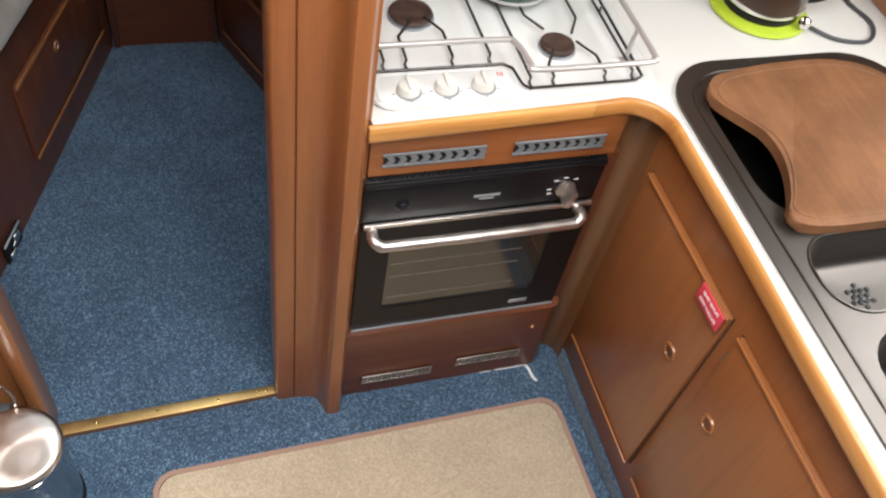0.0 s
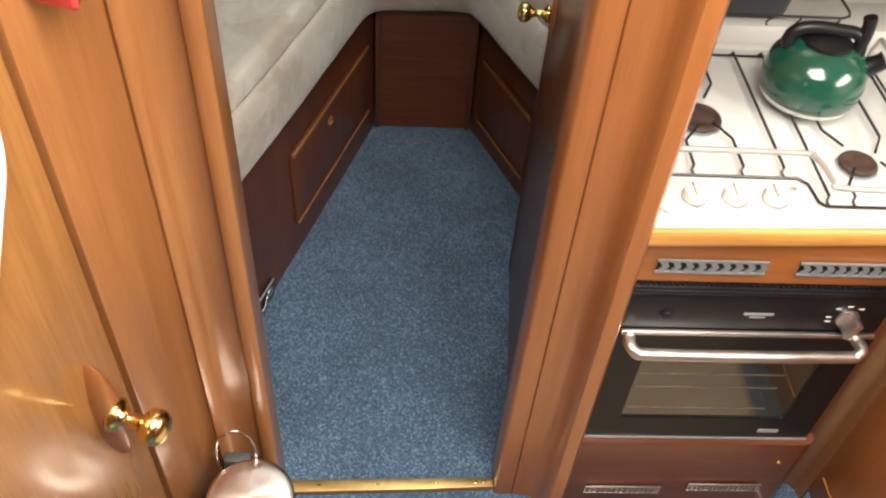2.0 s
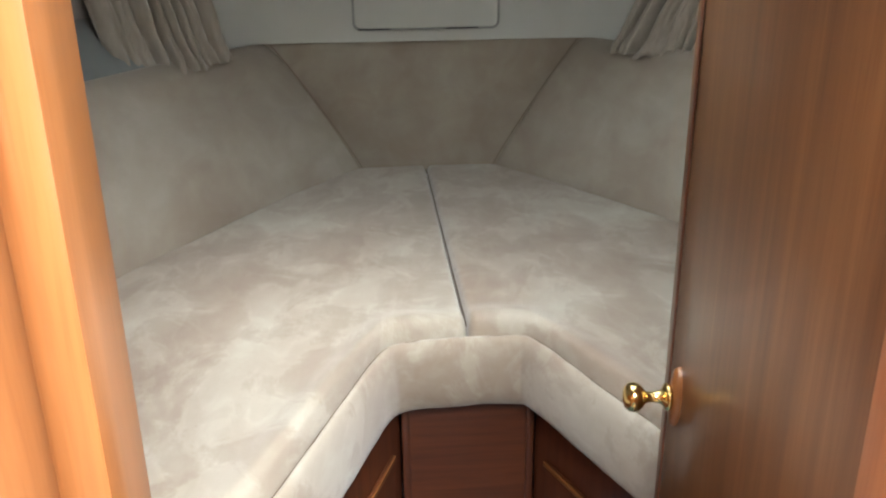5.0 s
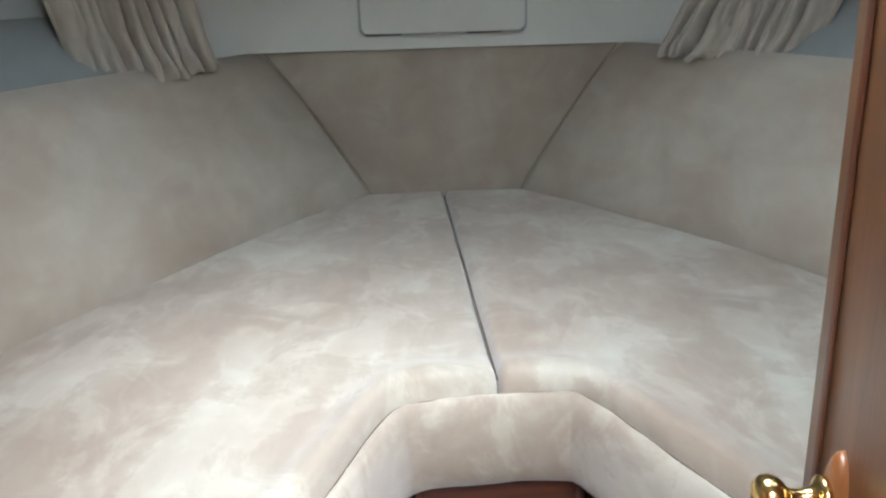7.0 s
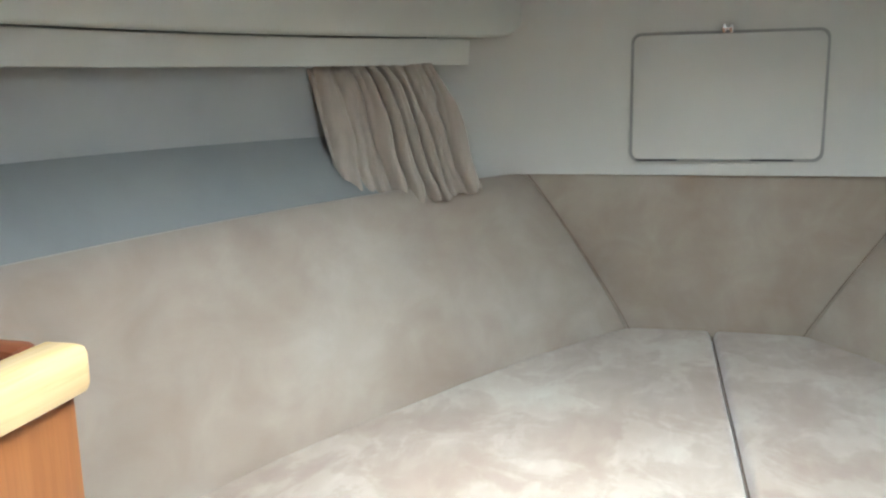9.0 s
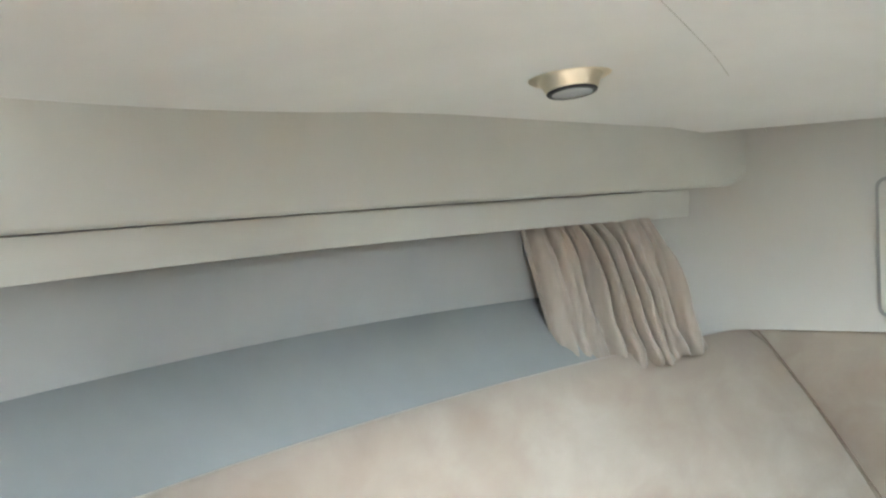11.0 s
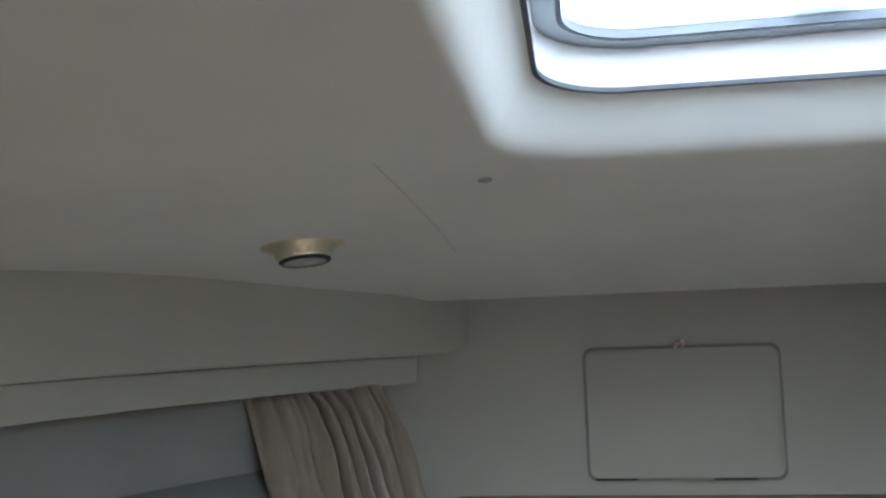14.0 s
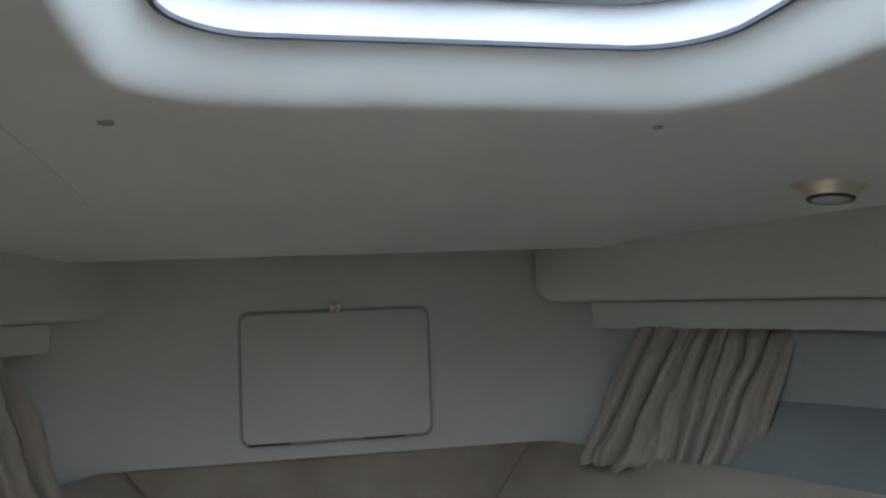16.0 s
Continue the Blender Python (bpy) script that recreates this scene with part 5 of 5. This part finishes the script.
board_outline = [(p.x, p.y) for p in bite]
board = thing("chopping_board", (1.02, -0.04, SZ), "worn brown wooden chopping board resting over the sink bowl", "chopping board")
part("board", prism(board_outline, SZ + 0.0012, SZ + 0.0185, 0.004), M_BOARD, board, "", 50)
groove = [(x * 0.93 + 1.02 * 0.07, y * 0.92 - 0.05 * 0.08) for x, y in board_outline]
part("groove", tube([(x, y, SZ + 0.0184) for x, y in groove + groove[:1]], 0.0017, 6), M_BOARD, board)

# hob
hob = thing("gas_hob", (0.56, 0.27, 0.88), "white enamel three-burner gas hob with wire grates", "hob")
part("plate", prism(rrect(0.345, 0.782, 0.090, 0.480, 0.028, 5), 0.8805, 0.8875, 0.003), M_ENAMEL, hob)
part("control_step", prism(rrect(0.352, 0.556, 0.100, 0.152, 0.008, 4), 0.8876, 0.8905, 0.002), M_ENAMEL, hob)
for x in (0.397, 0.452, 0.507):
    kn = part("control_knob", lathe([(0.0170, 0.8908), (0.0165, 0.895), (0.0145, 0.9035), (0.0125, 0.9045)], 28, Matrix.Translation((x, 0.118, 0))), M_KNOB, hob, "cream round control knob")
    # dark disc set slightly off centre, painting the knob's shadow
    part("knob_shade", lathe([(0.0182, 0.8906), (0.0182, 0.8913), (0.0172, 0.8916)], 28, Matrix.Translation((x + 0.0008, 0.1165, 0))), M_PRINT, kn, "dark ring painted as the knob's shadow")
    part("grip", box(x - 0.003, x + 0.003, 0.104, 0.132, 0.9046, 0.909, 0.0012), M_KNOB, kn)
    for dx, dy in ((-0.022, -0.004), (0.0, -0.022), (0.021, -0.008)):
        part("tick", box(x + dx - 0.0022, x + dx + 0.0022, 0.118 + dy - 0.001, 0.118 + dy + 0.001, 0.8906, 0.8909), M_PRINT, hob)
lettering("10", 0.0125, M_REDSIGN, Matrix.Translation(w(0.539, 0.139, 0.8912) - ORIGIN[hob]), hob, "red_numeral")


def burner(x, y, r):
    b = part("burner", lathe([(r * 1.12, 0.8878), (r * 1.1, 0.890), (r * 0.86, 0.8905), (r * 0.86, 0.8925)], 36, Matrix.Translation((x, y, 0))), M_ALU, hob)
    part("cap", lathe([(r, 0.8928), (r * 1.02, 0.895), (r * 0.98, 0.8975), (r * 0.86, 0.8988), (r * 0.80, 0.898), (r * 0.3, 0.8984)], 40, Matrix.Translation((x, y, 0))), M_IRON, b, "brown cast burner cap")


burner(0.441, 0.285, 0.0330)
burner(0.648, 0.192, 0.0265)
burner(0.622, 0.345, 0.0265)
GZ = 0.904
grates = thing("pan_grate", (0.56, 0.28, 0.888), "dark wire pan supports over the hob", "pan support")
front_bar = [(0.352, 0.162, 0.8905), (0.352, 0.160, 0.893), (0.550, 0.159, 0.893), (0.562, 0.148, 0.893), (0.566, 0.112, 0.893), (0.574, 0.104, 0.893), (0.742, 0.104, 0.893), (0.757, 0.112, 0.893), (0.760, 0.30, 0.893), (0.756, 0.452, 0.893), (0.352, 0.452, 0.893)]
part("rim_wire", tube(front_bar, 0.0022, 6), M_WIRE, grates)


def bar(x, y0, y1, jog=None):
    """A pan support wire: up from the rim, across, and down."""
    pts_ = [(x, y0, 0.8945), (x - 0.003, y0 + 0.004, 0.899), (x, y0 + 0.008, GZ)]
    if jog:
        ja, jx, jb = jog
        pts_ += [(x, ja - 0.035, GZ), (jx, ja, GZ)]
        part("support_wire", tube(pts_, 0.0022, 6), M_WIRE, grates)
        pts_ = [(jx, jb, GZ), (x, jb + 0.035, GZ)]
    pts_ += [(x, y1 - 0.008, GZ), (x, y1, 0.8945)]
    part("support_wire", tube(pts_, 0.0022, 6), M_WIRE, grates)


bar(0.372, 0.160, 0.452)
bar(0.405, 0.160, 0.452, (0.255, 0.432, 0.318))
bar(0.474, 0.160, 0.452, (0.262, 0.455, 0.322))
bar(0.531, 0.160, 0.452)
bar(0.576, 0.105, 0.452)
bar(0.612, 0.105, 0.452, (0.172, 0.632, 0.218))
bar(0.694, 0.105, 0.452, (0.186, 0.674, 0.206))
bar(0.738, 0.105, 0.452)
part("support_wire", tube([(0.760, 0.28, 0.893), (0.745, 0.262, GZ), (0.738, 0.25, GZ)], 0.0022, 6), M_WIRE, grates)
fid = thing("hob_rail", (0.56, 0.2, 0.888), "bent chrome fiddle rail round the hob", "fiddle rail")
part("bar", tube([(0.340, 0.158, 0.940), (0.535, 0.156, 0.940), (0.553, 0.150, 0.940), (0.561, 0.130, 0.940), (0.564, 0.100, 0.940), (0.575, 0.088, 0.940), (0.735, 0.088, 0.940), (0.752, 0.094, 0.940), (0.757, 0.112, 0.940), (0.757, 0.30, 0.940), (0.757, 0.44, 0.940)], 0.0042, 10, 4), M_ROD, fid)
part("foot", join(box(0.741, 0.757, 0.148, 0.160, 0.888, 0.891, 0.001), tube([(0.748, 0.154, 0.890), (0.752, 0.160, 0.915), (0.757, 0.165, 0.938)], 0.0035, 8)), M_ROD, fid)
part("foot", tube([(0.757, 0.44, 0.940), (0.757, 0.45, 0.915), (0.757, 0.45, 0.889)], 0.0042, 8), M_ROD, fid)
part("foot", tube([(0.350, 0.158, 0.940), (0.350, 0.162, 0.915), (0.350, 0.162, 0.889)], 0.0042, 8), M_ROD, fid)

# stove-top kettle
KX, KY = 0.613, 0.338
kt = thing("kettle", (KX, KY, GZ + 0.002), "dark green enamel kettle with a black handle", "kettle")
kz = GZ + 0.0025
part("body", lathe([(0.058, kz), (0.066, kz + 0.0038), (0.073, kz + 0.0178), (0.0745, kz + 0.0356), (0.070, kz + 0.0584), (0.058, kz + 0.0762), (0.040, kz + 0.0864), (0.034, kz + 0.0889)], 48, Matrix.Translation((KX, KY, 0))), M_GREEN, kt, "", 60)
part("base_ring", lathe([(0.0672, kz + 0.0006), (0.0690, kz + 0.0038), (0.0705, kz + 0.0083), (0.0660, kz + 0.0057)], 48, Matrix.Translation((KX, KY, 0))), M_ENAMEL, kt, "pale rim round the base")
lid_ = part("lid", lathe([(0.035, kz + 0.0892), (0.034, kz + 0.0940), (0.022, kz + 0.1003), (0.006, kz + 0.1029)], 36, Matrix.Translation((KX, KY, 0))), M_BLACK, kt)
part("lid_knob", lathe([(0.006, kz + 0.1029), (0.010, kz + 0.1105), (0.009, kz + 0.1168), (0.004, kz + 0.1194)], 20, Matrix.Translation((KX, KY, 0))), M_BLACK, lid_)
part("handle", tube([(KX - 0.050, KY + 0.006, kz + 0.0737), (KX - 0.056, KY + 0.006, kz + 0.0889), (KX - 0.050, KY + 0.005, kz + 0.1041), (KX - 0.028, KY + 0.002, kz + 0.1118), (KX + 0.006, KY - 0.003, kz + 0.1118), (KX + 0.034, KY - 0.007, kz + 0.1092), (KX + 0.044, KY - 0.009, kz + 0.0965), (KX + 0.047, KY - 0.010, kz + 0.0737)], 0.0092, 12, 5), M_BLACK, kt, "black moulded handle")
part("whistle", tube([(KX + 0.036, KY - 0.008, kz + 0.0635), (KX + 0.044, KY - 0.010, kz + 0.0991), (KX + 0.043, KY - 0.010, kz + 0.1270), (KX + 0.040, KY - 0.009, kz + 0.1372)], 0.0095, 12, 4), M_BLACK, kt, "upright black whistle lever")
part("spout", moved(lathe([(0.016, 0.0), (0.014, 0.018), (0.0125, 0.034), (0.0145, 0.038), (0.011, 0.0385)], 24), Matrix.Translation((KX + 0.056, KY - 0.012, kz + 0.0508)) @ Matrix.Rotation(radians(48), 4, "Y") @ Matrix.Rotation(radians(12), 4, "X")), M_BLACK, kt)

# a dark tub on the ledge, an overhead cabinet and an electric kettle further along
tub = thing("storage_tub", (0.56, 0.548, 0.9155), "dark grey-green plastic tub on the ledge behind the hob", "tub")
rows_ = [rrect(0.490 + d, 0.640 - d, 0.518 + d, 0.585 - d, 0.022, 5) for d in (0.012, 0.004, 0.0, -0.003)]
bm = bmesh.new()
rings = [[bm.verts.new((x, y, z)) for x, y in o] for o, z in zip(rows_, (0.9158, 0.922, 0.960, 1.005))]
for a_, b_ in zip(rings, rings[1:]):
    for i in range(len(a_)):
        bm.faces.new((a_[i], a_[(i + 1) % len(a_)], b_[(i + 1) % len(a_)], b_[i]))
bm.faces.new(rings[0][::-1])
part("body", bm, M_CORD, tub, "", 60)
part("rim", ring_prism(rrect(0.484, 0.646, 0.512, 0.591, 0.024, 5), rrect(0.492, 0.638, 0.520, 0.583, 0.020, 5), 1.0052, 1.0105, 0.001), M_CORD, tub)
rack = thing("ledge_rail", (0.6, 0.509, 0.9155), "thin dark wire rail along the ledge behind the hob", "wire rail")
part("bar", tube([(0.345, 0.509, 0.934), (0.72, 0.509, 0.934), (0.735, 0.516, 0.934), (0.740, 0.530, 0.934), (0.740, 0.585, 0.934)], 0.0022, 6), M_WIRE, rack)
for x in (0.40, 0.52, 0.60, 0.65, 0.715):
    part("post", tube([(x, 0.510, 0.9155), (x - 0.003, 0.509, 0.922), (x + 0.003, 0.509, 0.929), (x, 0.509, 0.934)], 0.0018, 6), M_WIRE, rack)

ohc = thing("overhead_cabinet", (0.9, 0.48, 1.075), "mahogany overhead cabinet above the galley worktop", "cabinet")
part("body", box(0.339, 1.41, 0.375, 0.598, 1.078, 1.55, 0.003), M_WOOD, ohc)
part("door", box(0.345, 0.80, 0.362, 0.3745, 1.082, 1.53, 0.003), M_WOOD, ohc)
part("door", box(0.805, 1.30, 0.362, 0.3745, 1.082, 1.53, 0.003), M_WOOD, ohc)
EX, EY = 1.048, 0.270
ek = thing("electric_kettle", (EX, EY, 0.881), "glass and chrome electric kettle on a lime green base", "kettle")
part("base", lathe([(0.082, 0.8806), (0.086, 0.884), (0.084, 0.889), (0.070, 0.892)], 44, Matrix.Translation((EX, EY, 0))), M_LIME, ek, "lime green base ring")
part("foot", lathe([(0.066, 0.8922), (0.068, 0.897), (0.066, 0.904)], 44, Matrix.Translation((EX, EY, 0))), M_BLACK, ek)
part("jug", lathe([(0.066, 0.9042), (0.070, 0.92), (0.069, 0.98), (0.060, 1.03)], 44, Matrix.Translation((EX, EY, 0))), M_KGLASS, ek)
part("collar", lathe([(0.0705, 0.908), (0.0715, 0.911), (0.0705, 0.916)], 44, Matrix.Translation((EX, EY, 0))), M_CHROME, ek)
part("tap_knob", lathe([(0.007, 0.0), (0.010, 0.005), (0.0105, 0.012), (0.006, 0.016)], 20, Matrix.Translation((EX + 0.04, EY - 0.066, 0.905)) @ Matrix.Rotation(radians(90), 4, "X")), M_CHROME, ek)
part("handle", tube([(EX + 0.066, EY - 0.02, 0.912), (EX + 0.100, EY - 0.03, 0.93), (EX + 0.105, EY - 0.03, 0.98), (EX + 0.062, EY - 0.02, 1.02)], 0.010, 10, 5), M_BLACK, ek)
part("cord", tube([(EX + 0.06, EY - 0.05, 0.8845), (EX + 0.10, EY - 0.095, 0.8845), (EX + 0.16, EY - 0.105, 0.8845), (EX + 0.195, EY - 0.06, 0.8845), (EX + 0.185, EY + 0.01, 0.8845), (EX + 0.22, EY + 0.10, 0.8845)], 0.0035, 8, 6), M_CORD, ek, "dark power cord in a loop")
solo("wooden_block", box(1.285, 1.41, 0.10, 0.32, 0.881, 1.0, 0.004), M_WOOD_Y, (1.35, 0.2, 0.88), "mahogany box at the end of the worktop", "box")

# rug
rug = thing("rug", (0.36, -0.35, FZ), "beige loop-pile rug with a brown bound edge", "rug")
turn = Matrix.Translation((0.36, -0.35, 0)) @ Matrix.Rotation(radians(1.1), 4, "Z") @ Matrix.Translation((-0.36, 0.35, 0))
part("rug_face", moved(prism(rrect(-0.026, 0.752, -0.70, -0.046, 0.034, 6), FZ + 0.0005, FZ + 0.0065, 0.002), turn), M_RUG, rug)
part("binding", moved(ring_prism(rrect(-0.035, 0.761, -0.709, -0.037, 0.040, 6), rrect(-0.0265, 0.7525, -0.7005, -0.0455, 0.0335, 6), FZ + 0.0005, FZ + 0.0078, 0.002), turn), M_BINDING, rug)

# pedal bin
BX, BY, BR = -0.221, -0.053, 0.0690
bin_ = thing("pedal_bin", (BX, BY, FZ), "small steel pedal bin with a brushed lid", "pedal bin")
part("body", lathe([(BR - 0.003, FZ + 0.001), (BR - 0.001, FZ + 0.004), (BR - 0.002, FZ + 0.018), (BR - 0.002, FZ + 0.188), (BR - 0.004, FZ + 0.190)], 56, Matrix.Translation((BX, BY, 0))), M_BINBODY, bin_)
part("base_ring", lathe([(BR, FZ + 0.0008), (BR + 0.001, FZ + 0.004), (BR, FZ + 0.014), (BR - 0.0015, FZ + 0.0155)], 56, Matrix.Translation((BX, BY, 0))), M_BLACK, bin_)
part("collar", lathe([(BR - 0.001, FZ + 0.1905), (BR + 0.0015, FZ + 0.194), (BR + 0.0015, FZ + 0.203), (BR - 0.001, FZ + 0.2055)], 56, Matrix.Translation((BX, BY, 0))), M_CHROME, bin_, "bright rolled rim")
part("lid", lathe([(BR + 0.0008, FZ + 0.2058), (BR + 0.0012, FZ + 0.2105), (BR - 0.001, FZ + 0.2145), (BR - 0.006, FZ + 0.2165), (BR * 0.6, FZ + 0.2185), (0.004, FZ + 0.2195)], 64, Matrix.Translation((BX, BY, 0))), M_LID, bin_, "brushed domed lid")
part("hinge_block", box(BX - 0.052, BX - 0.008, BY + BR - 0.006, BY + BR + 0.014, FZ + 0.185, FZ + 0.213, 0.004), M_CORD, bin_)
part("carry_handle", tube([(BX - 0.058, BY + BR - 0.012, FZ + 0.19), (BX - 0.064, BY + BR + 0.008, FZ + 0.225), (BX - 0.056, BY + BR + 0.018, FZ + 0.250), (BX - 0.032, BY + BR + 0.022, FZ + 0.262), (BX - 0.010, BY + BR + 0.018, FZ + 0.252), (BX + 0.000, BY + BR + 0.010, FZ + 0.225), (BX - 0.002, BY + BR - 0.008, FZ + 0.19)], 0.0022, 8, 5), M_CHROME, bin_)
pm = Matrix.Translation((BX, BY, FZ)) @ Matrix.Rotation(radians(24), 4, "Z") @ Matrix.Translation((0, -BR, 0))
part("pedal", moved(join(ring_prism(rrect(-0.025, 0.025, -0.046, -0.006, 0.016, 6), rrect(-0.014, 0.014, -0.037, -0.023, 0.006, 6), 0.008, 0.013, 0.0015), prism(rrect(-0.023, 0.023, -0.025, 0.000, 0.010, 6), 0.0132, 0.0175, 0.0015), box(-0.012, 0.012, -0.008, 0.004, 0.006, 0.014, 0.002)), pm), M_CHROME, bin_, "bright looped pedal")

# fire blanket box on the side wall, and a white tube loop hung on the door
fb = thing("fire_blanket_case", side(0.075, 0.0, 1.23), "red fire blanket case with a white label and grey pull tab", "fire blanket")


def side_prism(pts, d0_, d1_, bev=0.0):
    """An outline of (along, height) points on the side wall, thick from d0_ to d1_."""
    bm_ = prism(pts, d0_, d1_, bev)
    for v in bm_.verts:
        v.co = side(v.co.x, v.co.z, v.co.y)
    return bm_


FU0, FU1, FD = 0.047, 0.108, 0.054
part("case", side_prism([(FU1, 1.248), (FU1 - 0.004, 1.243), (FU0, 1.294), (FU0, 1.462), (FU0 + 0.010, 1.468), (FU1 - 0.012, 1.452), (FU1 - 0.003, 1.447), (FU1, 1.438)], 0.0005, FD, 0.006), M_RED, fb, "", 60)


def on_face(u0, u1, z0, z1, rise=0.31):
    """A slanted strip on the case's face: heights at its aft end, rising forward."""
    return [(u1, z0), (u0, z0 + (u1 - u0) * rise), (u0, z1 + (u1 - u0) * rise), (u1, z1)]


part("label", side_prism([(FU1 - 0.007, 1.260), (FU0 + 0.004, 1.302), (FU0 + 0.004, 1.421), (FU1 - 0.006, 1.404)], FD + 0.0002, FD + 0.0010), M_LABEL, fb, "plain white label")
part("label", side_prism(on_face(FU0 + 0.004, FU1 - 0.006, 1.4055, 1.427), FD + 0.0002, FD + 0.0010), M_LABEL, fb, "white label with magenta print")
part("print_bar", side_prism(on_face(FU0 + 0.004, FU1 - 0.006, 1.4035, 1.4055), FD + 0.0011, FD + 0.0013), M_MAGENTA, fb)
for i in range(4):
    part("print_bar", side_prism(on_face(FU1 - 0.0135 - 0.006 * i, FU1 - 0.0092 - 0.006 * i, 1.4095 + 0.0018 * i, 1.4205 + 0.0018 * i), FD + 0.0011, FD + 0.0014), M_MAGENTA, fb)
for i in range(4):
    part("print_bar", side_prism(on_face(FU0 + 0.008, FU0 + 0.026 - 0.003 * (i % 2), 1.4185 + 0.0042 * i, 1.4200 + 0.0042 * i), FD + 0.0011, FD + 0.0014), M_PRINT, fb)
for u_, z_ in ((0.090, 1.335), (0.084, 1.328), (0.087, 1.318)):
    part("scuff", side_prism([(u_, z_), (u_ - 0.0022, z_ + 0.001), (u_ - 0.0018, z_ + 0.004), (u_ - 0.0002, z_ + 0.003)], FD + 0.0011, FD + 0.0013), M_PRINT, fb)
front, backs = [], []
prof = smooth_path([(0.020, 1.440, 0), (0.023, 1.452, 0), (0.033, 1.459, 0), (0.045, 1.457, 0), (0.0555, 1.447, 0), (0.0575, 1.431, 0), (0.0575, 1.416, 0), (0.060, 1.406, 0), (0.065, 1.400, 0)], 4)
for i in range(5):
    u = FU1 - 0.020 + 0.024 * i / 4
    front.append([side(u - 0.004 * k / len(prof), q.x + 0.001, q.y + 0.001) for k, q in enumerate(prof)])
    backs.append([side(u - 0.004 * k / len(prof), q.x - 0.0008, q.y - 0.0008) for k, q in enumerate(prof)])
part("pull_tab", shell(front, backs), M_TAPE, fb, "grey webbing pull tab", 60)
loop = [side(u + 0.006, 0.016, z) for u, z in ((0.300, 1.005), (0.265, 1.055), (0.233, 1.105), (0.207, 1.150), (0.199, 1.200), (0.202, 1.250), (0.218, 1.285), (0.248, 1.300), (0.285, 1.285), (0.315, 1.220), (0.328, 1.110), (0.322, 1.040))]
solo("hose_loop", tube(loop + loop[:2], 0.0085, 12, 6), M_WHITE, side(0.23, 0.0, 1.02), "white plastic tube loop hung on the door", "hose", angle=60)

# a white paint smear on the carpet beside the unit
smear = smooth_path([(0.719, 0.050, 0), (0.722, 0.042, 0), (0.723, 0.032, 0), (0.725, 0.022, 0), (0.730, 0.012, 0)], 5)
solo("paint_smear", tube([(p.x, p.y, FZ + 0.0005) for p in smear], 0.0032, 8), M_LABEL, (0.743, 0.03, FZ), "white paint smear dried on the blue carpet", "paint mark", angle=60)
part("sealant", join(box(0.615, 0.640, 0.0518, 0.0528, FZ + 0.0005, FZ + 0.002), box(0.650, 0.720, 0.0515, 0.0528, FZ + 0.0005, FZ + 0.0022)), M_LABEL, unit, "white sealant line along the carpet")
